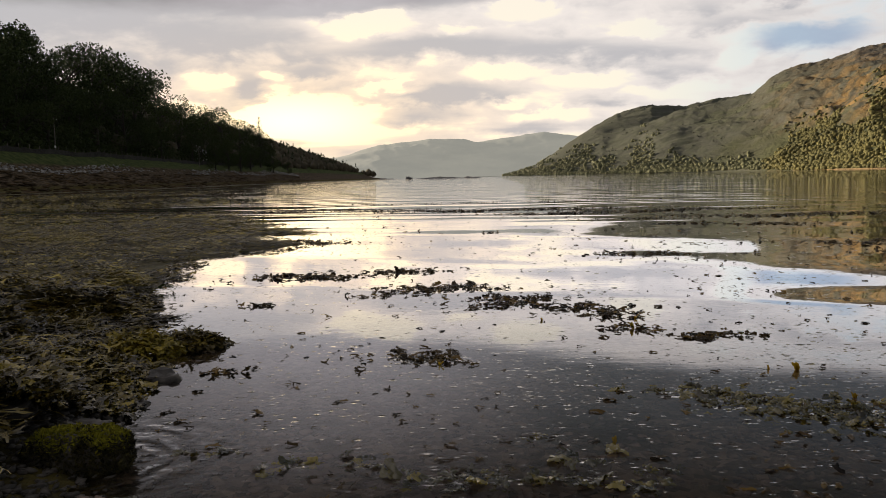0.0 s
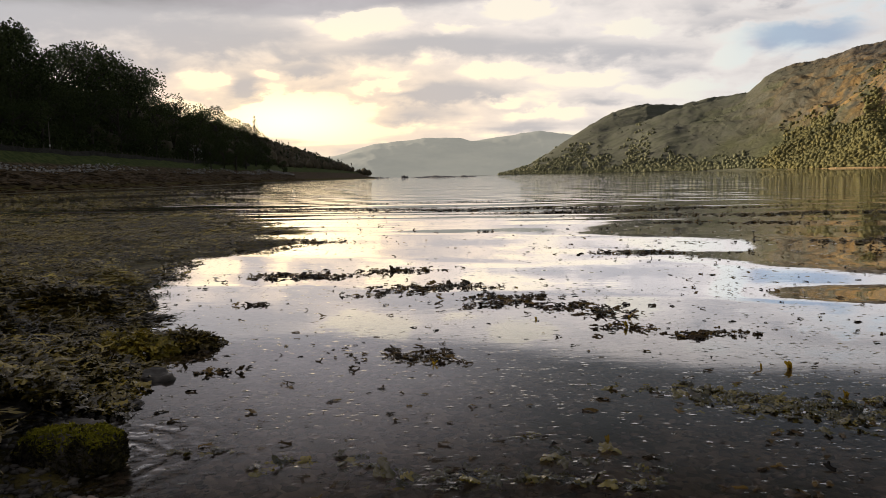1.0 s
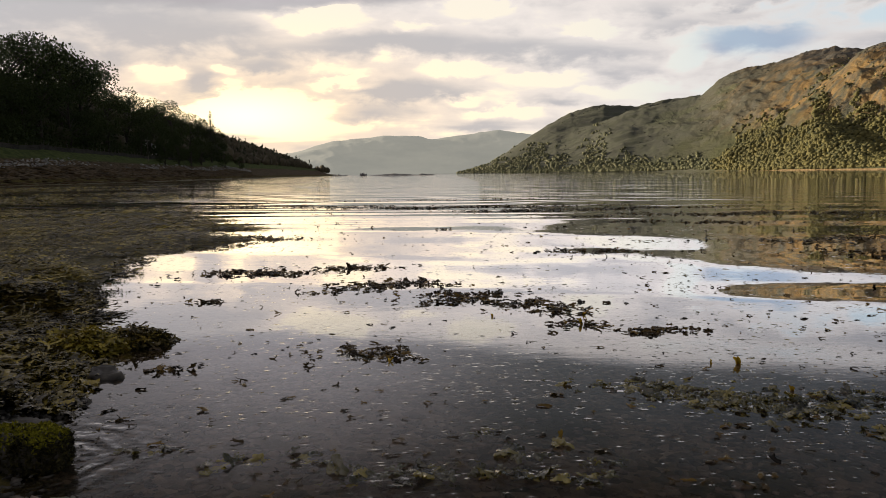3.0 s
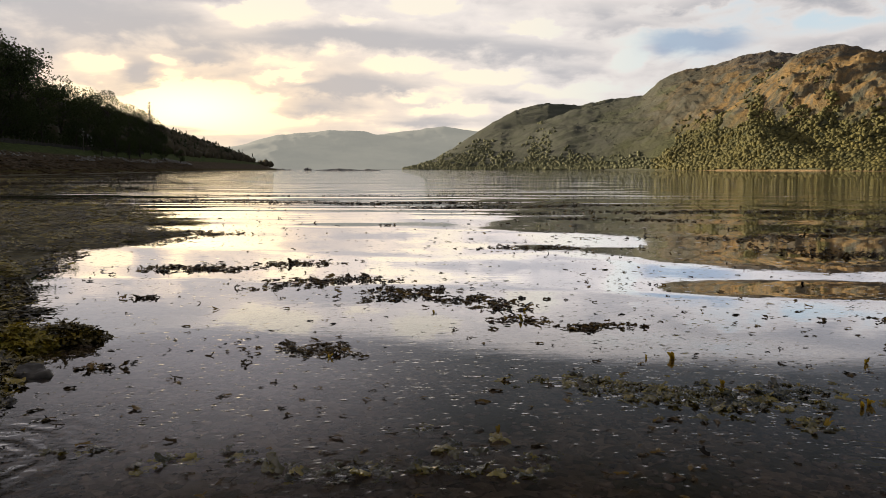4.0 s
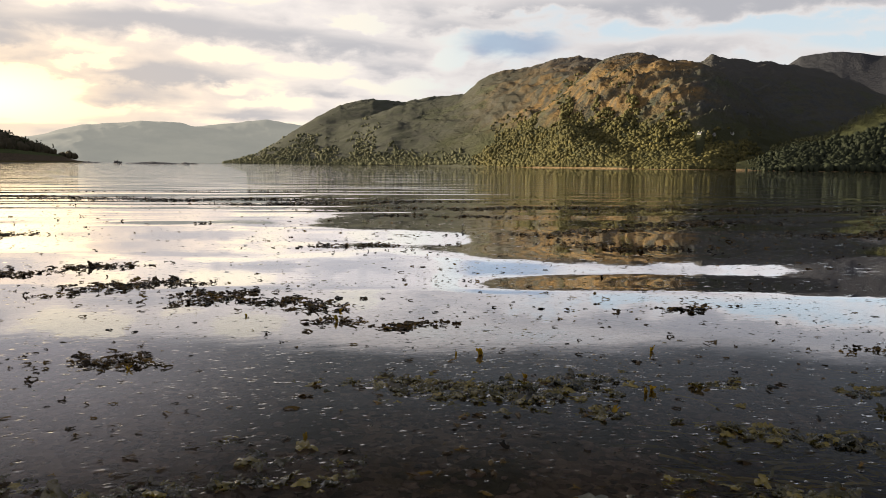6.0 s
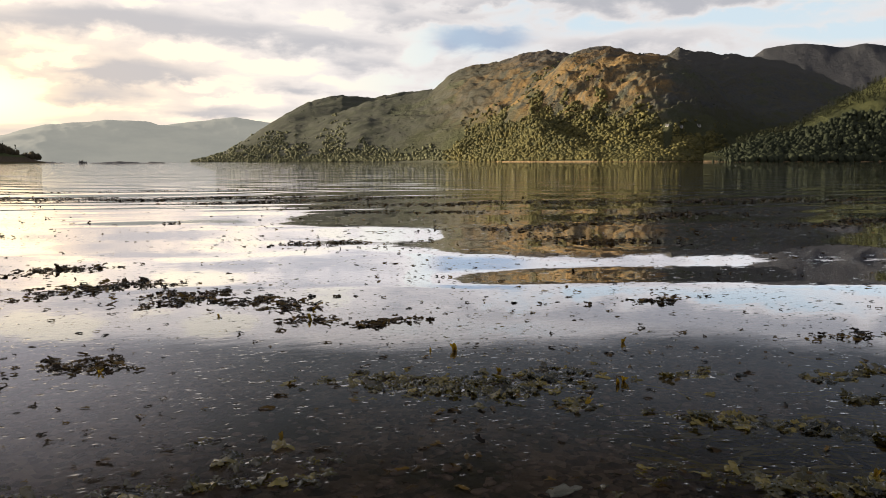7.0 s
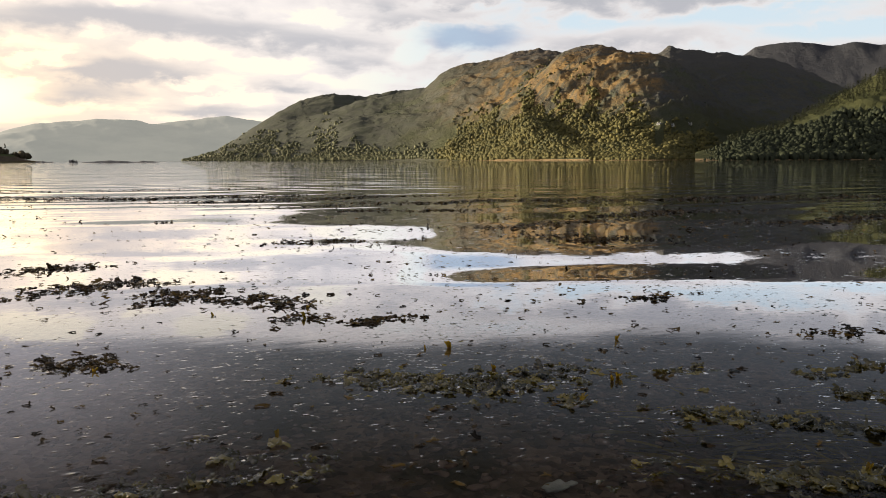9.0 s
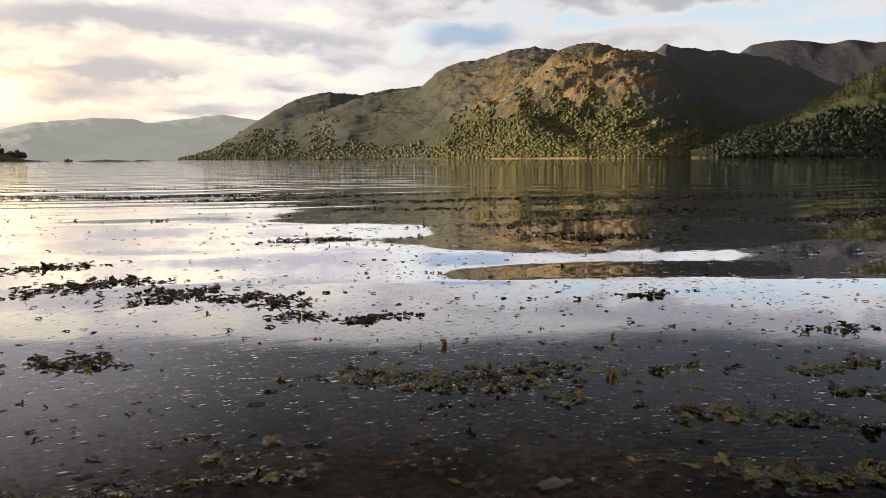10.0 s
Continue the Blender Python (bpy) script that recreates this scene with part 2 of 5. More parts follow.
def ground_material():
    m, n, bsdf, where = material("shore")
    sep = n.add("ShaderNodeSeparateXYZ")
    n.put(sep.inputs[0], where)
    z = n.math("ADD", sep.outputs[2], n.math("MULTIPLY", n.math("SUBTRACT", n.noise(where, 0.25, 4), 0.5), 1.2))
    zlow = n.math("ADD", sep.outputs[2], n.math("MULTIPLY", n.math("SUBTRACT", n.noise(where, 3.0, 4), 0.5), 0.06))
    stones = n.voronoi(where, 16.0, out="Color")
    grey = n.add("ShaderNodeSeparateColor")
    n.put(grey.inputs[0], stones)
    bed = n.mix(grey.outputs[0], (0.080, 0.066, 0.052), (0.28, 0.215, 0.165))
    bed = n.mix(n.ramp(n.noise(where, 1.1, 5), 0.45, 0.65), bed, (0.075, 0.066, 0.04))
    weed = n.mix(n.ramp(n.noise(where, 5, 6, 0.7), 0.35, 0.65), (0.026, 0.021, 0.010), (0.13, 0.105, 0.030))
    weed = n.mix(n.ramp(n.noise(where, 0.5, 4), 0.5, 0.7), weed, (0.070, 0.064, 0.022))
    beach = n.mix(n.ramp(n.noise(where, 0.9, 6, 0.65), 0.40, 0.60), (0.030, 0.024, 0.016), (0.13, 0.097, 0.064))
    grass = n.mix(n.ramp(n.noise(where, 0.7, 6), 0.35, 0.65), (0.040, 0.056, 0.020), (0.085, 0.102, 0.036))
    wood = n.mix(n.noise(where, 0.3, 5), (0.018, 0.022, 0.010), (0.045, 0.045, 0.022))
    c = n.mix(n.ramp(zlow, -0.05, 0.0), bed, weed)
    c = n.mix(n.ramp(z, 0.8, 1.8), c, beach)
    c = n.mix(n.ramp(z, 6.1, 6.9), c, grass)
    c = n.mix(n.ramp(z, 10.8, 12.0), c, wood)
    n.put(bsdf.inputs["Base Color"], c)
    n.put(bsdf.inputs["Roughness"], n.ramp(sep.outputs[2], 0.2, 0.8, 0.55, 1.0))
    n.put(bsdf.inputs["Specular IOR Level"], n.ramp(sep.outputs[2], -0.05, 0.1, 0.15, 0.04))
    n.put(bsdf.inputs["Normal"], n.bump(n.math("ADD", n.noise(where, 12, 6, 0.7), n.math("MULTIPLY", n.voronoi(where, 16.0), 0.8)), 0.6, 0.05))
    return m


# olive weed just breaking the surface: x, y, width, depth, heading, straps
SHALLOW = [
    (1.69, 5.27, 0.45, 0.20, -0.2, 55), (1.92, 4.98, 0.50, 0.24, -0.3, 60), (2.25, 4.90, 0.60, 0.28, -0.3, 90), (2.42, 4.66, 0.50, 0.22, -0.4, 70), (2.80, 4.76, 0.55, 0.28, -0.4, 90), (3.05, 4.95, 0.35, 0.14, -0.3, 34),
    (3.32, 3.66, 0.36, 0.08, -0.75, 44), (3.63, 3.38, 0.42, 0.11, -0.70, 60), (3.90, 3.20, 0.36, 0.08, -0.80, 44), (2.95, 2.87, 0.30, 0.07, -0.80, 40), (3.12, 2.70, 0.34, 0.10, -0.60, 50), (3.36, 2.63, 0.36, 0.07, -0.15, 40),
    (3.86, 4.50, 0.42, 0.14, -0.3, 20), (5.12, 4.05, 0.42, 0.12, -0.3, 30), (4.70, 4.01, 0.20, 0.07, 0.0, 16), (4.60, 3.52, 0.30, 0.15, -0.5, 34), (2.75, 4.20, 0.20, 0.10, 0.0, 18),
    (0.11, 3.89, 0.28, 0.10, 0.2, 22), (0.50, 3.84, 0.42, 0.06, 0.1, 22), (0.72, 3.75, 0.25, 0.06, -0.4, 16), (-0.15, 3.87, 0.26, 0.10, 0.0, 22), (-0.47, 4.07, 0.15, 0.05, 0.0, 9), (-0.89, 4.12, 0.30, 0.07, 0.0, 14),
    (-1.37, 4.33, 0.25, 0.06, 0.0, 12), (0.43, 4.45, 0.12, 0.06, 0.0, 7), (0.62, 4.10, 0.22, 0.07, 0.1, 12), (0.92, 3.77, 0.20, 0.13, 1.0, 12), (-0.22, 6.45, 0.50, 0.26, -0.1, 0), (2.50, 3.15, 0.40, 0.14, 0.3, 12),
]


def water_material():
    m, n, bsdf, where = material("water")
    sep = n.add("ShaderNodeSeparateXYZ")
    n.put(sep.inputs[0], where)
    y = sep.outputs[1]
    far = n.vmath("LENGTH", where)
    # slow swell that bends the mirrored hills into rounded tongues
    swell = n.noise(n.stretch(where, 0.26, 0.15, 1), 1.0, 1.0, 0.3)
    roll = n.noise(n.stretch(where, 0.30, 0.95, 1), 1.0, 2.0, 0.45)
    # ripple trains further out
    bend = n.noise(n.stretch(where, 0.03, 0.05, 1), 1.0, 2.0)
    phase = n.math("ADD", n.math("MULTIPLY", y, 1.0), n.math("MULTIPLY", bend, 14.0))
    train = n.math("SINE", n.math("MULTIPLY", phase, 2.4))
    train2 = n.math("SINE", n.math("ADD", n.math("MULTIPLY", phase, 3.7), n.math("MULTIPLY", sep.outputs[0], 0.35)))
    out = n.ramp(far, 18.0, 44.0)
    damp = n.ramp(far, 5.0, 16.0)
    fine = n.noise(n.stretch(where, 2.2, 5.0, 1), 1.0, 3.0, 0.55)
    h = n.math("MULTIPLY", swell, n.math("MULTIPLY", damp, 0.016))
    h = n.math("ADD", h, n.math("MULTIPLY", roll, n.math("MULTIPLY", damp, 0.0012)))
    h = n.math("ADD", h, n.math("MULTIPLY", n.math("ADD", train, n.math("MULTIPLY", train2, 0.5)), n.math("MULTIPLY", out, 0.0105)))
    h = n.math("ADD", h, n.math("MULTIPLY", fine, 0.0005))
    # the skin rumpled over weed that lies just under it
    veil = None
    for px, py, wide, deep, turn, _ in SHALLOW:
        c, k = math.cos(turn), math.sin(turn)
        off = n.vmath("SUBTRACT", where, (px, py, 0))
        along = n.vmath("DOT_PRODUCT", off, (c / wide / 0.75, k / wide / 0.75, 0))
        across = n.vmath("DOT_PRODUCT", off, (-k / deep / 0.75, c / deep / 0.75, 0))
        near = n.ramp(n.math("SQRT", n.math("ADD", n.math("MULTIPLY", along, along), n.math("MULTIPLY", across, across))), 0.3, 1.15, 1.0, 0.0)
        veil = near if veil is None else n.math("MAXIMUM", veil, near)
    # a slow wash running in from the open loch, its crests drawing together towards the shore
    front = n.math("ADD", n.math("MULTIPLY", sep.outputs[0], 0.31), n.math("MULTIPLY", y, 0.95))
    front = n.math("MULTIPLY", front, n.math("ADD", 1.0, n.math("MULTIPLY", n.math("SUBTRACT", n.noise(n.stretch(where, 0.22, 0.22, 0), 1.0, 1.0), 0.5), 0.16)))
    front = n.math("MAXIMUM", front, 2.0)
    wash = n.math("SINE", n.math("MULTIPLY", n.math("SUBTRACT", n.math("LOGARITHM", front, 2.71828), 2.66), 18.0))
    lull = n.math("MULTIPLY", n.ramp(front, 8.6, 9.8), n.ramp(front, 30.0, 20.0))
    h = n.math("ADD", h, n.math("MULTIPLY", n.math("MULTIPLY", wash, lull), n.math("MULTIPLY", front, -0.00056)))
    h = n.math("ADD", h, n.math("MULTIPLY", n.ramp(front, 13.0, 24.0, 0.0, 1.0, False), -0.022))
    # the back of the last crest leans away on the open side
    lean = n.math("DIVIDE", sep.outputs[0], n.math("MAXIMUM", y, 0.5))
    h = n.math("ADD", h, n.math("MULTIPLY", n.math("MULTIPLY", n.ramp(front, 8.6, 11.4), n.ramp(lean, 0.36, 0.52)), -0.024))
    # dips where weed tips hold the water's skin
    crowd = n.math("MULTIPLY", n.ramp(n.noise(where, 0.55, 4), 0.30, 0.60), n.ramp(far, 5.5, 9.0, 1.0, 0.45))
    for scale, few, wide, deep in ((6.0, 0.08, 0.15, 0.15), (9.0, 0.24, 0.21, 0.16), (14.0, 0.36, 0.26, 0.16), (24.0, 0.42, 0.30, 0.16)):
        cell = n.add("ShaderNodeTexVoronoi")
        n.put(cell.inputs["Vector"], n.stretch(where, 0.62, 1.0, 0))
        cell.inputs["Scale"].default_value = scale
        pick = n.add("ShaderNodeSeparateColor")
        n.put(pick.inputs[0], cell.outputs["Color"])
        on = n.math("LESS_THAN", pick.outputs[0], n.math("ADD", n.math("MULTIPLY", crowd, few * 2.0), n.math("MULTIPLY", veil, 0.5)))
        reach = n.math("MULTIPLY", n.math("ADD", pick.outputs[1], 0.35), wide)
        dip = n.math("POWER", n.ramp(n.math("DIVIDE", cell.outputs["Distance"], reach), 0.0, 1.0, 1.0, 0.0, False), 1.6)
        sign = n.ramp(pick.outputs[2], 0.60, 0.61, -1.0, 0.8)
        h = n.math("ADD", h, n.math("MULTIPLY", n.math("MULTIPLY", dip, on), n.math("MULTIPLY", n.math("MULTIPLY", sign, reach), deep / scale)))
    rumple = n.noise(n.stretch(where, 8.0, 13.0, 0), 1.0, 1.5, 0.5, 0.8)
    fold = n.ramp(rumple, 0.53, 0.62, 0.0, -1.0)
    h = n.math("ADD", h, n.math("MULTIPLY", n.math("MULTIPLY", fold, veil), 0.0056))
    # wavelets that lap round the mossy rock
    off = n.vmath("LENGTH", n.vmath("SUBTRACT", where, (-1.95, 4.25, 0)))
    lap = n.math("SINE", n.math("ADD", n.math("MULTIPLY", off, 34.0), n.math("MULTIPLY", n.noise(where, 2.5, 3), 16.0)))
    h = n.math("ADD", h, n.math("MULTIPLY", lap, n.ramp(off, 0.30, 0.90, 0.0022, 0.0)))
    # broader dimples in the scum further out
    cell = n.add("ShaderNodeTexVoronoi")
    n.put(cell.inputs["Vector"], n.stretch(where, 1.0, 0.8, 0))
    cell.inputs["Scale"].default_value = 3.4
    pick = n.add("ShaderNodeSeparateColor")
    n.put(pick.inputs[0], cell.outputs["Color"])
    scum = n.math("MULTIPLY", n.ramp(far, 7.5, 10.5), n.ramp(far, 60.0, 24.0))
    on = n.math("LESS_THAN", pick.outputs[0], n.math("MULTIPLY", n.ramp(n.noise(where, 0.22, 3), 0.34, 0.54), 0.85))
    dip = n.ramp(n.math("DIVIDE", cell.outputs["Distance"], n.math("ADD", n.math("MULTIPLY", pick.outputs[1], 0.14), 0.09)), 0.0, 1.0, 1.0, 0.0)
    h = n.math("ADD", h, n.math("MULTIPLY", n.math("MULTIPLY", dip, on), n.math("MULTIPLY", scum, 0.0052)))
    normal = n.bump(h, 1.0, 1.0)
    n.tree.nodes.remove(bsdf)
    fres = n.add("ShaderNodeFresnel")
    fres.inputs["IOR"].default_value = 1.333
    n.put(fres.inputs["Normal"], normal)
    mirror = n.add("ShaderNodeBsdfGlossy")
    mirror.inputs["Roughness"].default_value = 0.012
    n.put(mirror.inputs["Color"], (0.97, 0.97, 1.0))
    n.put(mirror.inputs["Normal"], normal)
    below = n.add("ShaderNodeBsdfRefraction")
    below.inputs["IOR"].default_value = 1.333
    below.inputs["Roughness"].default_value = 0.0
    n.put(below.inputs["Color"], (0.80, 0.76, 0.69))
    n.put(below.inputs["Normal"], normal)
    both = n.add("ShaderNodeMixShader")
    n.put(both.inputs[0], n.ramp(fres.outputs[0], 0.105, 0.45, 0.03, 0.97, False))
    n.put(both.inputs[1], below.outputs[0])
    n.put(both.inputs[2], mirror.outputs[0])
    out_node = [k for k in n.tree.nodes if k.type == "OUTPUT_MATERIAL"][0]
    n.put(out_node.inputs["Surface"], both.outputs[0])
    return m


def hill_material(name, woods, bracken, turf, rock, lush, moor, heath):
    m, n, bsdf, where = material(name)
    tilt = n.add("ShaderNodeSeparateXYZ")
    n.put(tilt.inputs[0], n.add("ShaderNodeNewGeometry").outputs["Normal"])
    sep = n.add("ShaderNodeSeparateXYZ")
    n.put(sep.inputs[0], where)
    a = n.noise(n.stretch(where, 1, 1, 2), 0.006, 7, 0.62)
    b = n.noise(n.stretch(where, 1, 1, 2), 0.03, 6, 0.65)
    c = n.noise(where, 0.15, 5, 0.7)
    # bracken keeps to the steep middle face, moor grass to the far end, heather to the near end
    side = n.math("DIVIDE", sep.outputs[0], n.math("MAXIMUM", sep.outputs[1], 1.0))
    side = n.math("ADD", side, n.math("MULTIPLY", n.math("SUBTRACT", a, 0.5), 0.35))
    red = n.math("MULTIPLY", n.ramp(side, 0.42, 0.54), n.ramp(side, 0.84, 0.72))
    aslant = n.add("ShaderNodeCombineXYZ")
    inland = n.vmath("LENGTH", n.stretch(where, 1, 1, 0))
    n.put(aslant.inputs[0], n.math("SUBTRACT", n.math("MULTIPLY", inland, 0.030), n.math("MULTIPLY", n.math("DIVIDE", sep.outputs[0], n.math("MAXIMUM", sep.outputs[1], 1.0)), 26.0)))
    n.put(aslant.inputs[1], n.math("MULTIPLY", sep.outputs[2], 0.006))
    streak = n.noise(aslant.outputs[0], 1.0, 6, 0.62, 0.3)
    mid = n.mix(n.ramp(n.math("ADD", n.math("MULTIPLY", streak, 0.7), n.math("MULTIPLY", b, 0.3)), 0.42, 0.60), bracken, turf)
    # the moor tone also stands in for dimmer sun and haze out there
    end = n.mix(n.ramp(b, 0.38, 0.62), moor, n.mix(0.4, moor, lush))
    # heath and turf are blued to imitate haze over the shaded end
    near = n.mix(n.ramp(b, 0.38, 0.62), turf, n.mix(n.ramp(side, 0.55, 0.70), (0.064, 0.058, 0.044), heath))
    col = n.mix(n.ramp(side, 0.46, 0.34), near, end)
    col = n.mix(red, col, mid)
    col = n.mix(n.math("MULTIPLY", n.ramp(a, 0.54, 0.66), n.ramp(side, 0.30, 0.45, 0.1, 0.8)), col, lush)
    col = n.mix(n.ramp(tilt.outputs[2], 0.62, 0.45, 0.0, 0.7), col, rock)
    d = n.noise(where, 0.5, 4, 0.7)
    col = n.mix(1.0, col, n.ramp(n.math("ADD", n.math("MULTIPLY", d, 0.5), n.math("MULTIPLY", c, 0.5)), 0.36, 0.64, 0.75, 1.22), "MULTIPLY")
    col = n.mix(n.math("MULTIPLY", n.ramp(c, 0.50, 0.7), 0.25), col, woods)
    high = n.math("ADD", sep.outputs[2], n.math("MULTIPLY", n.math("SUBTRACT", b, 0.5), 120))
    # weaker light on the summits is put in as darker heath by height
    col = n.mix(n.math("MULTIPLY", n.ramp(high, 205, 275, 0.0, 0.75), n.ramp(side, 0.44, 0.54)), col, n.mix(c, heath, (0.085, 0.078, 0.070)))
    col = n.mix(n.math("MULTIPLY", n.ramp(high, 125, 55), n.ramp(side, 0.34, 0.46)), col, woods)
    col = n.mix(n.math("MULTIPLY", n.ramp(sep.outputs[2], 2.4, 1.2), n.ramp(side, 0.42, 0.5)), col, (0.26, 0.18, 0.10))
    n.put(bsdf.inputs["Base Color"], col)
    bsdf.inputs["Roughness"].default_value = 0.95
    bsdf.inputs["Specular IOR Level"].default_value = 0.1
    n.put(bsdf.inputs["Normal"], n.bump(n.math("ADD", n.math("MULTIPLY", b, 12.0), n.math("MULTIPLY", c, 4.0)), n.ramp(side, 0.30, 0.48, 0.25, 0.8), 1.0))
    return m


M_GROUND = ground_material()
M_WATER = water_material()
M_HILL = hill_material("hill_slope", (0.058, 0.062, 0.034), (0.208, 0.134, 0.057), (0.076, 0.075, 0.060), (0.080, 0.078, 0.070), (0.066, 0.076, 0.046), (0.069, 0.071, 0.060), (0.064, 0.068, 0.073))
M_FIELD = hill_material("field_slope", (0.05, 0.055, 0.025), (0.085, 0.086, 0.036), (0.088, 0.092, 0.036), (0.06, 0.055, 0.035), (0.080, 0.090, 0.036), (0.085, 0.090, 0.038), (0.085, 0.088, 0.036))
# the ridge's shade and distance haze are put into these dark blue tones
M_RIDGE = hill_material("shaded_ridge", (0.028, 0.036, 0.054), (0.031, 0.038, 0.056), (0.030, 0.037, 0.053), (0.038, 0.046, 0.066), (0.029, 0.037, 0.052), (0.030, 0.038, 0.054), (0.032, 0.039, 0.057))
M_LEAF = leafy("broad_leaves", (0.017, 0.027, 0.010), (0.046, 0.060, 0.020))
M_NEEDLE = leafy("conifer_needles", (0.018, 0.028, 0.014), (0.045, 0.055, 0.025))
M_FARWOOD = leafy("far_leaves", (0.040, 0.043, 0.021), (0.122, 0.108, 0.040), spread=0.012)
# paler copy of the far leaves; far-end haze is put into the colour
M_HAZEWOOD = leafy("hazed_far_leaves", (0.066, 0.072, 0.042), (0.120, 0.120, 0.066), spread=0.012)
# darker copy of the far leaves, with the shore's shade put into it
M_SHADEWOOD = leafy("shaded_leaves", (0.016, 0.020, 0.013), (0.034, 0.040, 0.024), spread=0.012)
M_SCRUB = leafy("scrub", (0.036, 0.042, 0.032), (0.078, 0.080, 0.058), spread=0.01)
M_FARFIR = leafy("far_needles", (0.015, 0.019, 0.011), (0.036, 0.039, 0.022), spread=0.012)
# haze over the headland is put into these lighter, browner leaves
M_HEADWOOD = leafy("hazed_headland_leaves", (0.046, 0.041, 0.028), (0.085, 0.073, 0.048), spread=0.02)
M_BEACH = leafy("beach_wrack_mat", (0.020, 0.015, 0.009), (0.120, 0.085, 0.048), rough=0.8, spread=0.12)
M_BARK = plain("bark", (0.018, 0.015, 0.011), (0.038, 0.031, 0.023), 6, 0.9, 0.5, 0.02)
M_WRACK = wrack("shore_wrack", (0.042, 0.032, 0.013), (0.155, 0.116, 0.023), (0.31, 0.23, 0.034), 0.26, 0.16, 0.0, 0.20)
M_BAYWRACK = wrack("bay_wrack", (0.075, 0.058, 0.020), (0.330, 0.255, 0.055), (0.50, 0.39, 0.08), 0.28, 0.10, 0.0, 0.18, 0.75)
M_HEAP = wrack("heaped_wrack", (0.055, 0.042, 0.018), (0.140, 0.105, 0.026), (0.26, 0.19, 0.036), 0.28, 0.15, 0.0, 0.15)
M_MOUND = wrack("olive_mound", (0.10, 0.082, 0.018), (0.25, 0.20, 0.032), (0.38, 0.29, 0.042), 0.28, 0.12, 0.15, 0.12)
M_FRINGE = wrack("rock_fringe", (0.020, 0.018, 0.009), (0.040, 0.036, 0.012), (0.085, 0.070, 0.022), 0.4, 0.15)
M_FLOAT = wrack("floating_wrack", (0.032, 0.021, 0.010), (0.078, 0.048, 0.017), (0.16, 0.098, 0.024), 0.25, 0.12)
M_OLIVE = wrack("olive_wrack", (0.055, 0.048, 0.015), (0.14, 0.115, 0.026), (0.28, 0.22, 0.042), 0.16, 0.6, 0.30, 0.6)
M_YELLOW = wrack("fresh_wrack", (0.20, 0.14, 0.02), (0.30, 0.21, 0.03), (0.40, 0.29, 0.04), 0.28, 0.3, 0.6)
M_STONE = plain("shore_stone", (0.07, 0.066, 0.06), (0.17, 0.165, 0.155), 9, 0.75, 0.4, 0.02)
M_WETSTONE = plain("wet_stone", (0.027, 0.024, 0.021), (0.100, 0.087, 0.073), 12, 0.45, 0.6, 0.01, spec=0.22)
M_COBBLE = plain("bed_cobble", (0.07, 0.058, 0.048), (0.27, 0.205, 0.165), 9, 0.6, 0.5, 0.01, spec=0.2)
M_PALE = plain("pale_stone", (0.34, 0.38, 0.36), (0.52, 0.55, 0.53), 14, 0.5, 0.2, 0.005)
M_MOSS = leafy("moss", (0.055, 0.060, 0.007), (0.32, 0.29, 0.030), rough=0.95, spread=7.0)
M_WALL = plain("dry_stone", (0.022, 0.021, 0.019), (0.06, 0.057, 0.052), 2.5, 0.95, 0.6, 0.1, spec=0.05)
M_BOULDER = plain("bank_boulder", (0.10, 0.096, 0.09), (0.34, 0.33, 0.315), 1.3, 0.9, 0.4, 0.05, spec=0.1)
M_POLE = plain("weathered_pole", (0.07, 0.06, 0.05), (0.15, 0.13, 0.11), 7, 0.85)
M_WHITE = plain("whitewash", (0.68, 0.67, 0.63), (0.80, 0.79, 0.76), 2, 0.85, 0.2)
M_HARL = plain("harled_wall", (0.34, 0.335, 0.32), (0.50, 0.49, 0.47), 2, 0.9, 0.3)
M_SLATE = plain("slate", (0.09, 0.09, 0.10), (0.17, 0.17, 0.18), 3, 0.6)
M_GLASS = plain("window_glass", (0.02, 0.022, 0.025), (0.03, 0.03, 0.034), 1, 0.12, 0.0)


def distant_material():
    """The far end of the loch, a plain backdrop whose haze is painted in as glow."""
    m, n, bsdf, where = material("hazy_distance")
    f = n.noise(n.stretch(where, 1, 1, 3), 0.004, 6, 0.6)
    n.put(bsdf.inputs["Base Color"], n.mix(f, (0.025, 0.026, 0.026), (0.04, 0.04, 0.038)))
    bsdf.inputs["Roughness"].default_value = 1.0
    # haze over the hills, put in as emitted colour
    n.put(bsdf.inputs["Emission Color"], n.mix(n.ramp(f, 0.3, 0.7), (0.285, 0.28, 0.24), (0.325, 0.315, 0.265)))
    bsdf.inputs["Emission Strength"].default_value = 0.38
    return m


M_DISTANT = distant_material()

# ---- tools ----
def hashed(ix, iy, seed):
    h = (ix.astype(np.int64) * 374761393 + iy.astype(np.int64) * 668265263 + seed * 974634777) & 0x7FFFFFFF
    h = ((h ^ (h >> 13)) * 1274126177) & 0x7FFFFFFF
    return ((h ^ (h >> 16)) & 0xFFFF) / 65535.0


def vnoise(x, y, seed=0):
    """Smooth value noise, -1 to 1."""
    x, y = np.asarray(x, float), np.asarray(y, float)
    ix, iy = np.floor(x), np.floor(y)
    fx, fy = x - ix, y - iy
    fx, fy = fx**3 * (fx * (fx * 6 - 15) + 10), fy**3 * (fy * (fy * 6 - 15) + 10)
    a, b = hashed(ix, iy, seed), hashed(ix + 1, iy, seed)
    c, d = hashed(ix, iy + 1, seed), hashed(ix + 1, iy + 1, seed)
    return 2 * ((a + (b - a) * fx) * (1 - fy) + (c + (d - c) * fx) * fy) - 1


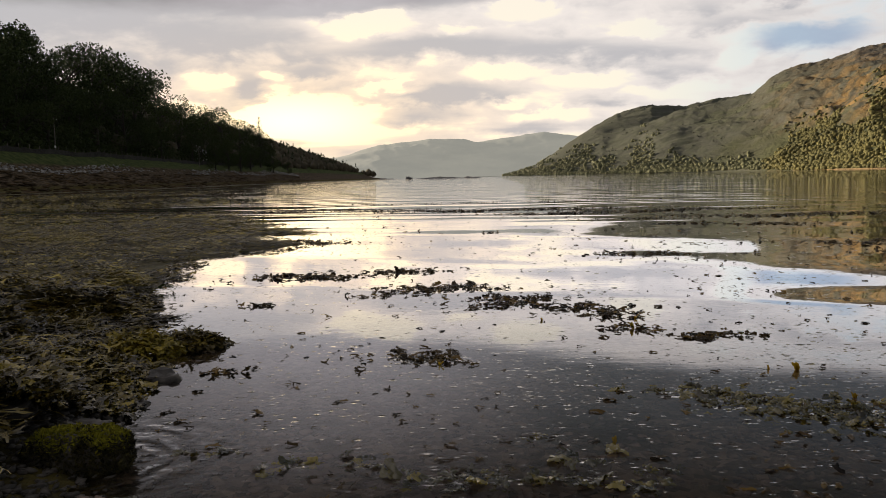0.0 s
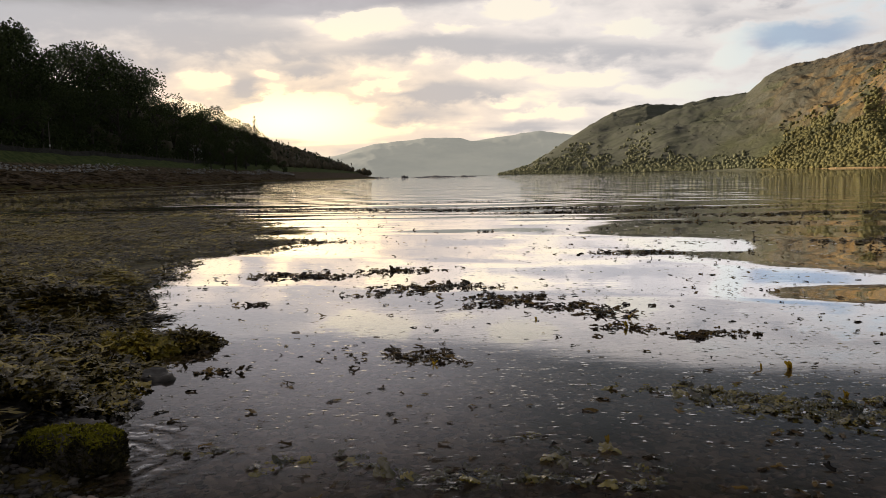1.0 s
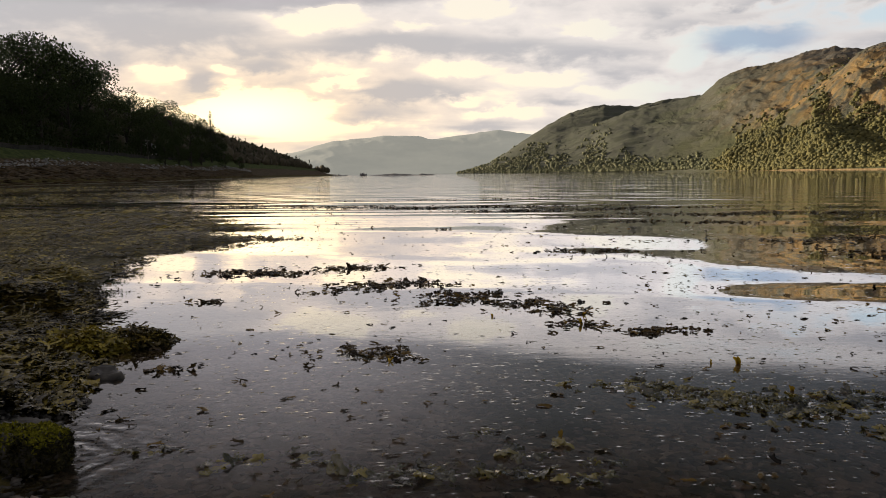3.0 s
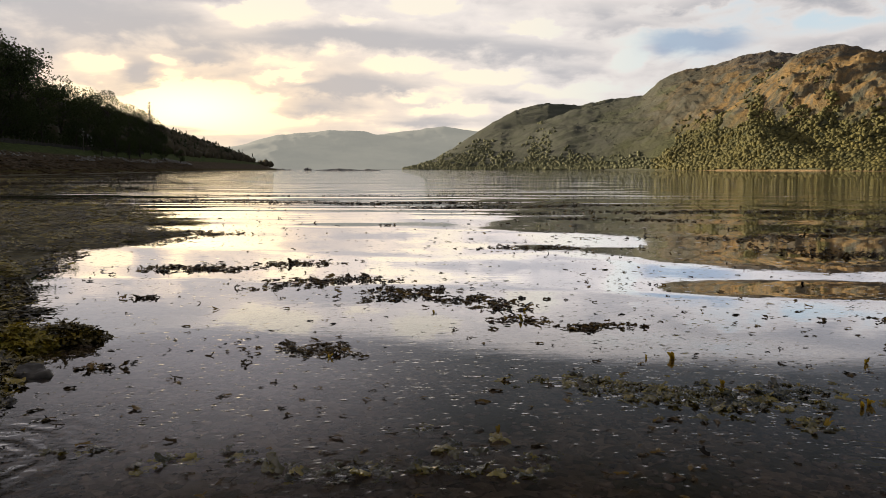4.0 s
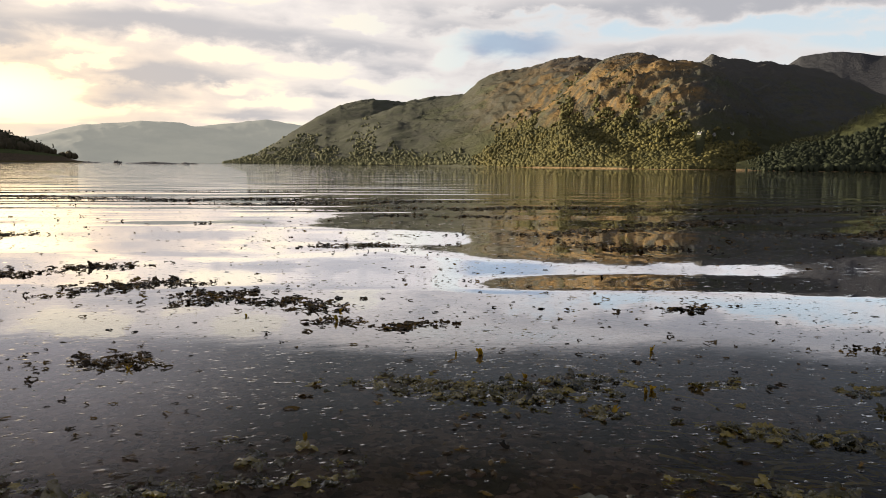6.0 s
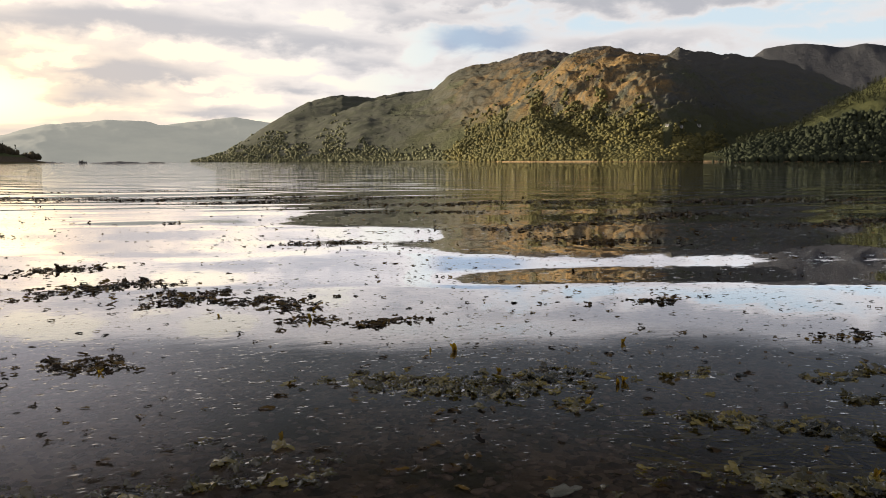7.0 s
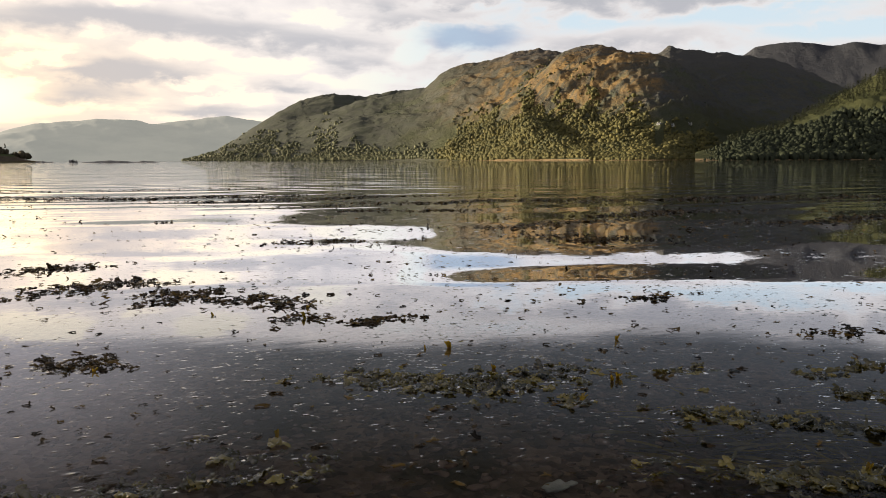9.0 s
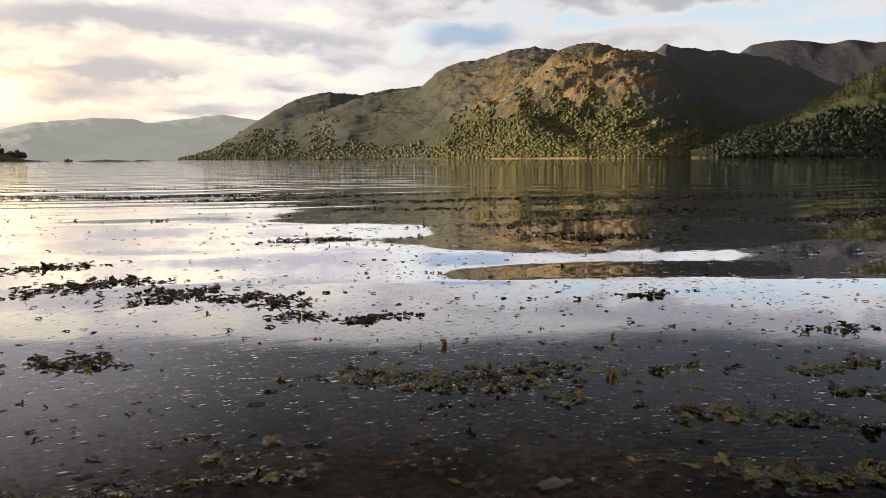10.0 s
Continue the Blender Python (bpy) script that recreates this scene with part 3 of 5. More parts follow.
def fbm(x, y, seed=0, octaves=5, gain=0.5):
    total, amp = 0.0, 1.0
    for k in range(octaves):
        total = total + amp * vnoise(x, y, seed + 17 * k)
        x, y, amp = x * 2.03 + 5.1, y * 2.03 - 3.7, amp * gain
    return total


def ridged(x, y, seed=0, octaves=5, gain=0.5):
    total, amp = 0.0, 1.0
    for k in range(octaves):
        total = total + amp * (1 - 2 * np.abs(vnoise(x, y, seed + 31 * k)))
        x, y, amp = x * 2.07 + 1.7, y * 2.07 + 9.2, amp * gain
    return total


def step(v, lo, hi):
    f = np.clip((np.asarray(v, float) - lo) / (hi - lo), 0, 1)
    return f * f * (3 - 2 * f)


def mesh_np(name, verts, quads, mat, smooth=True):
    """A mesh from arrays of points and of four-cornered faces."""
    verts, quads = np.asarray(verts, np.float32), np.asarray(quads, np.int32)
    me = bpy.data.meshes.new(name)
    me.vertices.add(len(verts))
    me.vertices.foreach_set("co", verts.ravel())
    me.loops.add(quads.size)
    me.loops.foreach_set("vertex_index", quads.ravel())
    me.polygons.add(len(quads))
    me.polygons.foreach_set("loop_start", np.arange(0, quads.size, 4, dtype=np.int32))
    me.polygons.foreach_set("use_smooth", np.full(len(quads), smooth))
    me.materials.append(mat)
    me.update(calc_edges=True)
    me.validate()
    return me


def grid_quads(rows, cols):
    i = np.arange(rows - 1)[:, None] * cols + np.arange(cols - 1)[None]
    return np.stack([i, i + 1, i + cols + 1, i + cols], -1).reshape(-1, 4)


def part(name, bm, mat, parent=None, label="", smooth=False):
    me = bpy.data.meshes.new(name)
    bm.to_mesh(me)
    bm.free()
    me.materials.append(mat)
    if smooth:
        me.polygons.foreach_set("use_smooth", np.full(len(me.polygons), True))
    ob = new(name, me)
    if parent is not None:
        ob.parent = parent
    if label:
        ob["label"] = label
    return ob


def holder(name, place, turn=0.0):
    ob = new(name)
    ob.matrix_basis = pose(*place, 0, 0, turn)
    return ob


def box(bm, x0, x1, y0, y1, z0, z1):
    made = bmesh.ops.create_cube(bm, size=1)["verts"]
    for v in made:
        v.co = Vector(((x0 + x1) / 2 + v.co.x * (x1 - x0), (y0 + y1) / 2 + v.co.y * (y1 - y0), (z0 + z1) / 2 + v.co.z * (z1 - z0)))
    return made


def tube(points, radii, sides=7):
    """A tapered bent tube as arrays."""
    points = np.asarray(points, float)
    verts, rings = [], len(points)
    for k, p in enumerate(points):
        d = points[min(k + 1, rings - 1)] - points[max(k - 1, 0)]
        d = d / (np.linalg.norm(d) + 1e-9)
        s = np.cross(d, (0.3, 0.9, 0.2) if abs(d[2]) > 0.7 else (0, 0, 1.0))
        s /= np.linalg.norm(s) + 1e-9
        u = np.cross(s, d)
        for j in range(sides):
            a = 2 * math.pi * j / sides
            verts.append(p + radii[k] * (math.cos(a) * s + math.sin(a) * u))
    quads = [(k * sides + j, k * sides + (j + 1) % sides, (k + 1) * sides + (j + 1) % sides, (k + 1) * sides + j)
             for k in range(rings - 1) for j in range(sides)]
    return np.array(verts), np.array(quads)


def joined(pieces):
    """Arrays of many pieces as one."""
    verts, quads, at = [], [], 0
    for v, q in pieces:
        verts.append(v)
        quads.append(q + at)
        at += len(v)
    return np.concatenate(verts), np.concatenate(quads)


def scattered(templates, rows, rng):
    """Copies of templates (verts, quads) at rows of x, y, z, size, turn, tilt, roll; as one pair of arrays."""
    rows = np.asarray(rows, float)
    pick = rng.integers(0, len(templates), len(rows))
    verts, quads, at = [], [], 0
    for k, (tv, tq) in enumerate(templates):
        r = rows[pick == k]
        if not len(r):
            continue
        cz, sz = np.cos(r[:, 4]), np.sin(r[:, 4])
        cx, sx = np.cos(r[:, 5]), np.sin(r[:, 5])
        cr, sr = np.cos(r[:, 6]), np.sin(r[:, 6])
        x, y, z = tv[:, 0][None], tv[:, 1][None], tv[:, 2][None]
        y, z = y * cr[:, None] - z * sr[:, None], y * sr[:, None] + z * cr[:, None]
        x, z = x * cx[:, None] - z * sx[:, None], x * sx[:, None] + z * cx[:, None]
        x, y = x * cz[:, None] - y * sz[:, None], x * sz[:, None] + y * cz[:, None]
        v = np.stack([x, y, z], -1) * r[:, 3][:, None, None] + r[:, None, :3]
        verts.append(v.reshape(-1, 3))
        quads.append((tq[None] + (np.arange(len(r)) * len(tv))[:, None, None] + at).reshape(-1, 4))
        at += len(r) * len(tv)
    return np.concatenate(verts), np.concatenate(quads)


def polar(az, r):
    a = np.radians(az)
    return np.sin(a) * r, np.cos(a) * r

# ---- ground, water, hills ----
# the waterline of the near shore, from behind the camera round the bay
NEAR_SHORE = [(60, -22), (12, -5), (2.5, -0.8), (-0.7, 1.6), (-1.75, 3.9), (-2.02, 4.6), (-2.22, 5.3), (-2.48, 6.3), (-2.78, 6.9), (-3.1, 7.65), (-3.8, 10.2),
              (-5.0, 14.0), (-4.4, 16.2), (-3.1, 18.0), (-6.5, 22.0), (-10.0, 33.0), (-18.0, 60.0), (-34.0, 95.0)]


def shore_x(y):
    """How far west the waterline of the near shore lies, by y."""
    ys, xs = [p[1] for p in NEAR_SHORE], [p[0] for p in NEAR_SHORE]
    return np.interp(y, ys, xs)


def bank_line(y):
    """The foot of the far bank, by y."""
    return -80.0 + 3.0 * np.sin(y / 90.0) + 1.5 * np.sin(y / 31.0) + 26 * step(y, 900, 1010) ** 2


def hill_top(y):
    # the unseen near end is raised to keep low sun off the foreshore
    return np.interp(y, [-300, 300, 420, 540, 700, 870, 960, 1010, 1060], [98, 92, 66, 47, 40, 28, 14, 3.0, -6])


def ground_z(x, y):
    x, y = np.asarray(x, float), np.asarray(y, float)
    d = x - shore_x(y)                                  # metres out from the near waterline
    rough = 0.035 * fbm(x * 0.9, y * 0.9, 3, 4) + 0.012 * fbm(x * 6, y * 6, 5, 3)
    bed = -0.02 - 0.10 * np.clip(d, 0, 6) ** 0.8 - 0.03 * np.clip(d - 6, 0, 120)
    land = 0.0 - 0.16 * np.clip(d, -1.2, 0) + 0.03 * np.clip(-d - 1.2, 0, 4)
    r = np.hypot(x, y)
    streak = 0.06 * fbm(x * 0.06, y * 0.12, 9, 4) + 0.012 - 0.05 * step(r, 22, 45)
    mat = land * (1 - step(r, 9, 19)) + streak * step(r, 8, 17) - 0.02
    z = np.where(d > 0, np.maximum(bed, -6), mat) + rough * np.where(d > 0, 0.6, 1.0)
    behind = step(-y, 1.0, 25.0)
    z = np.where(d < 0, z + behind * np.clip(-d, 0, 60) * 0.12, z)
    w = bank_line(y) - x                                # metres inland of the far bank's foot
    # inland heights include the raise added out of view to block the sun
    bank = np.interp(w, [-20, 0, 15, 18, 24, 30, 120, 260, 500], [-0.2, 0.1, 4.9, 6.7, 9.9, 10.2, 10.2 + 36, 86, 100])
    bank = np.where(w > 30, np.minimum(bank, np.maximum(hill_top(y), 10.2 * step(1010 - y, 0, 90))), bank)
    bank = bank * step(1040 - y, 0, 110) - 3 * step(y, 980, 1060)
    bank = bank + np.where(w > 0, 0.25 * fbm(x * 0.15, y * 0.15, 21, 4), 0) * step(w, 0, 8) + step(w, 40, 90) * 2.5 * fbm(x * 0.02, y * 0.02, 23, 4)
    return np.where(w > -12, np.where(w > 0, np.maximum(z, bank), np.maximum(z, bank * step(w, -12, 0))), z)


def build_ground():
    az = np.concatenate([np.arange(-180, -34, 3.0), np.arange(-34, 57, 0.5), np.arange(57, 181, 3.0)])
    r = np.concatenate([[0.02], np.geomspace(0.4, 60, 150), np.geomspace(62, 330, 110), np.geomspace(340, 4900, 60)])
    A, R = np.meshgrid(az, r)
    x, y = polar(A, R)
    z = ground_z(x, y)
    # the loch's floor goes on below the water to the horizon
    z = np.where(R > 1500, np.minimum(z, -6 + 0 * z), z)
    me = mesh_np("ground", np.stack([x, y, z], -1).reshape(-1, 3), grid_quads(len(r), len(az)), M_GROUND)
    tagged(new("ground", me), "wet weed-covered foreshore rising to a dark grassy bank", "ground", kind="structure")


def build_water():
    az = np.linspace(-180, 180, 121)
    r = np.concatenate([[0.02], np.geomspace(1, 4900, 40)])
    A, R = np.meshgrid(az, r)
    x, y = polar(A, R)
    me = mesh_np("water", np.stack([x, y, 0 * x], -1).reshape(-1, 3), grid_quads(len(r), len(az)), M_WATER)
    ob = tagged(new("water", me), "calm loch water mirroring clouds and hills", "water", kind="structure")
    ob.visible_shadow = False


build_ground()
build_water()


class Hill:
    """A hillside between a shore and a ridge, both given by bearing: shore and ridge distance, and the ridge's angle of height."""

    def __init__(self, bearings, shore, ridge, angle, seed, rough, curve=0.85, crags=0.07):
        self.b = np.arange(bearings[0], bearings[-1] + 0.01, 0.05)
        bell = np.exp(-np.linspace(-2.2, 2.2, 23) ** 2)
        bell /= bell.sum()
        wide = np.exp(-np.linspace(-2.2, 2.2, 61) ** 2)
        wide /= wide.sum()

        def even(values, kernel):
            line = np.interp(self.b, bearings, values)
            pad = len(kernel) // 2
            return np.convolve(np.pad(line, pad, mode="edge"), kernel, "valid")

        self.shore, self.ridge, self.angle = even(shore, wide), even(ridge, wide), even(angle, bell)
        self.base = even(angle, np.exp(-np.linspace(-2.2, 2.2, 121) ** 2) / np.exp(-np.linspace(-2.2, 2.2, 121) ** 2).sum())
        self.angle = self.angle + crags * fbm(self.b * 1.6, self.b * 0 + 3.3, seed + 9, 5, 0.6)
        self.seed, self.rough, self.curve = seed, rough, curve

    def at(self, az, s):
        """The place at a bearing and a share s of the way from shore (0) to ridge (1)."""
        r0, r1 = np.interp(az, self.b, self.shore), np.interp(az, self.b, self.ridge)
        r = r0 + (r1 - r0) * s
        top = step(s, 0.62, 1.0)
        h = np.tan(np.radians(np.interp(az, self.b, self.base) * (1 - top) + np.interp(az, self.b, self.angle) * top)) * r1 + 1.5
        up = np.clip(s, 0, 1)
        z = h * (0.72 * up**self.curve + 0.28 * step(up, 0.05, 0.95)) - np.clip(-s, 0, 1) * 40
        z = np.where(s > 1, h * (1 - 0.6 * step(s, 1, 1.7)), z)
        room = np.clip(4 * up * (1 - up), 0, 1)
        x, y = polar(az, r)
        shear = az * r1 / 57.3 + s * 260
        g = ridged(shear / 210, s * 1.6 + az * 0.02, self.seed, 5, 0.55)
        f = fbm(x / 90, y / 90, self.seed + 3, 5, 0.55)
        rough = self.rough
        z = z + rough * h * room * (0.62 * g - 0.25) + rough * h * 0.24 * f * np.clip(room + 0.10 * step(s, 0.9, 1), 0, 1) * step(s, 0.0, 0.12)
        return x, y, z

    def build(self, name, mat, label, step_az=0.1, rows=120):
        az = np.arange(self.b[0], self.b[-1] + step_az / 2, step_az)
        s = np.concatenate([[-0.25], np.linspace(-0.02, 1.06, rows), [1.15, 1.3, 1.5, 1.75]])
        A, S = np.meshgrid(az, s)
        x, y, z = self.at(A, S)
        me = mesh_np(name, np.stack([x, y, z], -1).reshape(-1, 3), grid_quads(len(s), len(az)), mat)
        return tagged(new(name, me), label, "hill", kind="structure")


class Massif:
    """The mountain across the loch: overlapping ridges, each by bearing, distance, angle of height, depth of its face and steepness."""

    SHORE = ([2.0, 5.1, 7.0, 8.6, 11.0, 12.6, 15.1, 17.5, 18.8, 21.4, 22.9, 24.5, 26.2, 27.8, 29.9, 31.1, 33.5, 34.4, 36.6, 38.3, 39.1, 40.2, 41.9, 42.4, 43.9, 46.5, 48.9, 51.0, 56.0],
             [2350, 2250, 2200, 2150, 2070, 2020, 1950, 1880, 1840, 1740, 1660, 1580, 1480, 1400, 1330, 1300, 1240, 1218, 1172, 1160, 1172, 1205, 1285, 1312, 1380, 1460, 1530, 1580, 1700])

    def __init__(self, ridges, seed):
        self.b = np.arange(2.0, 56.01, 0.05)
        self.seed = seed
        self.shore = self.even(*self.SHORE, 61)
        self.ridges = []
        for bearings, far, angle, depth, curve, rough in ridges:
            far, depth, broad = self.even(bearings, far, 61), self.even(bearings, depth, 61), self.even(bearings, angle, 121)
            angle = self.even(bearings, angle, 9) + 0.04 * fbm(self.b * 1.4, self.b * 0 + 3.3, seed + len(self.ridges), 4, 0.5)
            self.ridges.append((far, angle, broad, depth, curve, rough))

    def even(self, bearings, values, width):
        bell = np.exp(-np.linspace(-2.2, 2.2, width) ** 2)
        line = np.interp(self.b, bearings, values)
        return np.convolve(np.pad(line, width // 2, mode="edge"), bell / bell.sum(), "valid")

    def height(self, az, r):
        shore = np.interp(az, self.b, self.shore)
        inland = r - shore
        x, y = polar(az, r)
        across = az * 1500 / 57.3
        z = np.where(inland < 0, inland * 0.2, (20 * step(inland, 0, 100) + 0.03 * np.clip(inland, 0, 400)) * step(az, 4.6, 8.0))
        cut = ridged(across / 190 + inland / 420, inland / 900, self.seed, 5, 0.55)
        # ribs of rock and bracken that fall aslant across the faces
        u, v = inland * 0.95 - across * 0.80, across + inland * 0.5
        rib = ridged(u / 80, v / 330, self.seed + 5, 5, 0.5)
        lump = fbm(x / 75, y / 75, self.seed + 3, 6, 0.6)
        for far, angle, broad, depth, curve, rough in self.ridges:
            r1, d = np.interp(az, self.b, far), np.interp(az, self.b, depth)
            t = np.clip((r - np.maximum(r1 - d, shore)) / np.maximum(r1 - np.maximum(r1 - d, shore), 1), 0, 1)
            top = step(t, 0.55, 1.0)
            h = np.tan(np.radians(np.interp(az, self.b, angle) * top + np.interp(az, self.b, broad) * (1 - top))) * r1 + 1.5
            back = np.clip((r - r1) / 500, 0, 1)
            room = 4 * t * (1 - t) * (back <= 0)
            k = np.clip(h, 0, None)
            body = h * (t**curve * 0.6 + 0.4 * step(t, 0, 1)) - k * 0.75 * step(back, 0, 1)
            body = body + k * rough * room * (0.22 * cut + 0.42 * rib + 0.20 * lump - 0.2) + k * 0.022 * lump * step(t, 0.8, 1.0) * (1 - step(back, 0, 0.2))
            gap = np.clip(0.35 * np.maximum(z, body), 0.5, 40)
            z = np.maximum(z, body) + gap * 0.25 * np.clip(1 - np.abs(z - body) / gap, 0, 1) ** 2
        return np.where(inland < 0, inland * 0.2, np.minimum(z, 0.9 * inland + 1.0))

    def at(self, az, inland):
        """The place at a bearing, so many metres in from the shore."""
        r = np.interp(az, self.b, self.shore) + inland
        x, y = polar(az, r)
        return x, y, self.height(az, r)

    def build(self, name, mat, label, step_az=0.10, rows=200):
        az = np.arange(self.b[0], self.b[-1] + step_az / 2, step_az)
        f = np.concatenate([[-0.04], np.linspace(0, 1, rows) ** 1.25])
        A, F = np.meshgrid(az, f)
        shore = np.interp(A, self.b, self.shore)
        R = shore + F * (3050 - shore)
        x, y = polar(A, R)
        z = self.height(A, R)
        me = mesh_np(name, np.stack([x, y, z], -1).reshape(-1, 3), grid_quads(len(f), len(az)), mat)
        return tagged(new(name, me), label, "hill", kind="structure")


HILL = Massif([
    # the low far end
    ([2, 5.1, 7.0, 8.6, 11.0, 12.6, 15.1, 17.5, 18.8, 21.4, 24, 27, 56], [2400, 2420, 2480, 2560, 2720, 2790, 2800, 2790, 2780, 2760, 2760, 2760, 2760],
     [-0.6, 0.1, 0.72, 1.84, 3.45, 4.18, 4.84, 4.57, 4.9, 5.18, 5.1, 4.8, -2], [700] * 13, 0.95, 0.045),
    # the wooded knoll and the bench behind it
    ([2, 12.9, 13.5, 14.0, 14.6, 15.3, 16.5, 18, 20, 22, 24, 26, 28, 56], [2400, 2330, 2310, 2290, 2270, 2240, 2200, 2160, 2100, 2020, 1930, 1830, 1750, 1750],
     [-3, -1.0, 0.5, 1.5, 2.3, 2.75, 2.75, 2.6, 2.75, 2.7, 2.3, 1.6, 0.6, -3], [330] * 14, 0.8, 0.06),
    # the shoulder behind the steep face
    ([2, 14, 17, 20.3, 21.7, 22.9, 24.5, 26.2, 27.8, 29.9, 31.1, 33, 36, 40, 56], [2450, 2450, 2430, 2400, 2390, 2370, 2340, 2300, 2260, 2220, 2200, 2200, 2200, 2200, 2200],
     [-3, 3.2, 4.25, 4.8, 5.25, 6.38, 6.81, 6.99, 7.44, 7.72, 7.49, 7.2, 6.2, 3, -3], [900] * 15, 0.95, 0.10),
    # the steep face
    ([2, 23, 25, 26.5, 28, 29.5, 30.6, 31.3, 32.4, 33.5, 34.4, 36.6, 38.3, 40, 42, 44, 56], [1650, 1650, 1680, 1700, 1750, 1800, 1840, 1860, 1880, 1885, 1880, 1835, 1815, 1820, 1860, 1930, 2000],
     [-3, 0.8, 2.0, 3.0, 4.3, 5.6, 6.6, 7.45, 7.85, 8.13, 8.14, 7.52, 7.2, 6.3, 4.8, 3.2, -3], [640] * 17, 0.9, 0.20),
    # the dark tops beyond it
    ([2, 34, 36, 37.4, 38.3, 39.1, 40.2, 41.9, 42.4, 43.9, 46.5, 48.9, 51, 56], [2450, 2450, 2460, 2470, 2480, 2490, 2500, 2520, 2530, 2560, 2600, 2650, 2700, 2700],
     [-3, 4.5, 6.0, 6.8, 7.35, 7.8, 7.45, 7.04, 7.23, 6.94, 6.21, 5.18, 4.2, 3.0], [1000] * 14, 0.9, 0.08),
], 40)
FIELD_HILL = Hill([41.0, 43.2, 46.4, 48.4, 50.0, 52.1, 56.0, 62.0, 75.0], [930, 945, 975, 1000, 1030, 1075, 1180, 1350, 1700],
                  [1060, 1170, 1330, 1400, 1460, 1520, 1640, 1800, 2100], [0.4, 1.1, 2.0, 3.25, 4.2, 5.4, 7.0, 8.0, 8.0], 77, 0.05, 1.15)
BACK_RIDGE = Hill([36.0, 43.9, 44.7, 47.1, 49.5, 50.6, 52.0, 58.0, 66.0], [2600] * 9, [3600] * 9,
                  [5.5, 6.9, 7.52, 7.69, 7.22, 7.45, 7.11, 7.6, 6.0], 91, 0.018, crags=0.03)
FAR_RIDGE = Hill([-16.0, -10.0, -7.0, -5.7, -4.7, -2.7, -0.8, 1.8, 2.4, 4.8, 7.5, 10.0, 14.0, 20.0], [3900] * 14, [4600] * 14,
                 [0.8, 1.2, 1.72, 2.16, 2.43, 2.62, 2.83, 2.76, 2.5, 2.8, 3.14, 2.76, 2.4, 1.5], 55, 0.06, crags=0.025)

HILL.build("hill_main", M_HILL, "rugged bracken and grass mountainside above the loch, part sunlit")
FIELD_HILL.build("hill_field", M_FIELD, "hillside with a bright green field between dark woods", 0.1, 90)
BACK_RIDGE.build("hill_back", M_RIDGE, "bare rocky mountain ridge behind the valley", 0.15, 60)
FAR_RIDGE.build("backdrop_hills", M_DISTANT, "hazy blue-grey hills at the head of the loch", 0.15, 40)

# ---- trees ----
def cards(centres, sizes, rng, lean=0.9):
    """Small leaf sprays as four-cornered faces, turned every way."""
    n = len(centres)
    u = rng.normal(size=(n, 3))
    u /= np.linalg.norm(u, axis=1)[:, None]
    v = rng.normal(size=(n, 3))
    v -= (v * u).sum(1)[:, None] * u
    v /= np.linalg.norm(v, axis=1)[:, None]
    u, v = u * sizes[:, None], v * sizes[:, None] * lean
    bend = np.cross(u, v) / sizes[:, None] * 0.35
    p = np.stack([centres - u, centres - 0.7 * v + bend, centres + u, centres + 0.7 * v + bend], 1)
    return p.reshape(-1, 3), np.arange(4 * n).reshape(-1, 4)


def crown_points(lumps, per, rng, inner=0.55):
    out = []
    for cx, cy, cz, rx, rz in lumps:
        d = rng.normal(size=(per, 3))
        d /= np.linalg.norm(d, axis=1)[:, None]
        d *= (inner + (1 - inner) * rng.random(per) ** 0.5)[:, None] * (1 + 0.06 * rng.normal(size=per))[:, None]
        out.append(np.array((cx, cy, cz)) + d * (rx, rx, rz))
    return np.concatenate(out)


def broad_tree(seed, tall, wide, per=150, leaf=0.5):
    """A broadleaf tree, trunk with limbs and a lumpy crown, about tall metres high, standing at the origin."""
    rng = np.random.default_rng(seed)
    tree = new("broadleaf_tree")
    bits = [tube([(0, 0, -0.8), (0.1, 0, tall * 0.2), (0.25, 0.1, tall * 0.45), (0.2, -0.1, tall * 0.75)], [tall * 0.03, tall * 0.022, tall * 0.015, 0.06])]
    lumps = [(0.2, 0, tall * 0.83, wide * 0.56, tall * 0.17)]
    for k in range(17):
        a, h = k * 2.4 + rng.random(), 0.12 + 0.68 * ((k * 0.37) % 1.0)
        reach = wide * (0.75 - 0.45 * abs(h - 0.5)) * (0.8 + 0.4 * rng.random())
        tip = np.array((math.cos(a) * reach, math.sin(a) * reach, tall * h + 0.08 * tall))
        root = np.array((0.1, 0, tall * (h - 0.12)))
        bits.append(tube([root, (root + tip) / 2 + (0, 0, 0.4), tip], [tall * 0.011, tall * 0.007, 0.04], 5))
        lumps.append((*tip, wide * (0.28 + 0.14 * rng.random()), tall * (0.10 + 0.05 * rng.random())))
    v, q = joined(bits)
    new("trunk", mesh_np("trunk", v, q, M_BARK)).parent = tree
    p = crown_points(lumps + lumps[:1], per, rng)
    v, q = cards(p, leaf * (0.6 + 0.8 * rng.random(len(p))), rng)
    new("crown", mesh_np("crown", v, q, M_LEAF, False)).parent = tree
    return tree


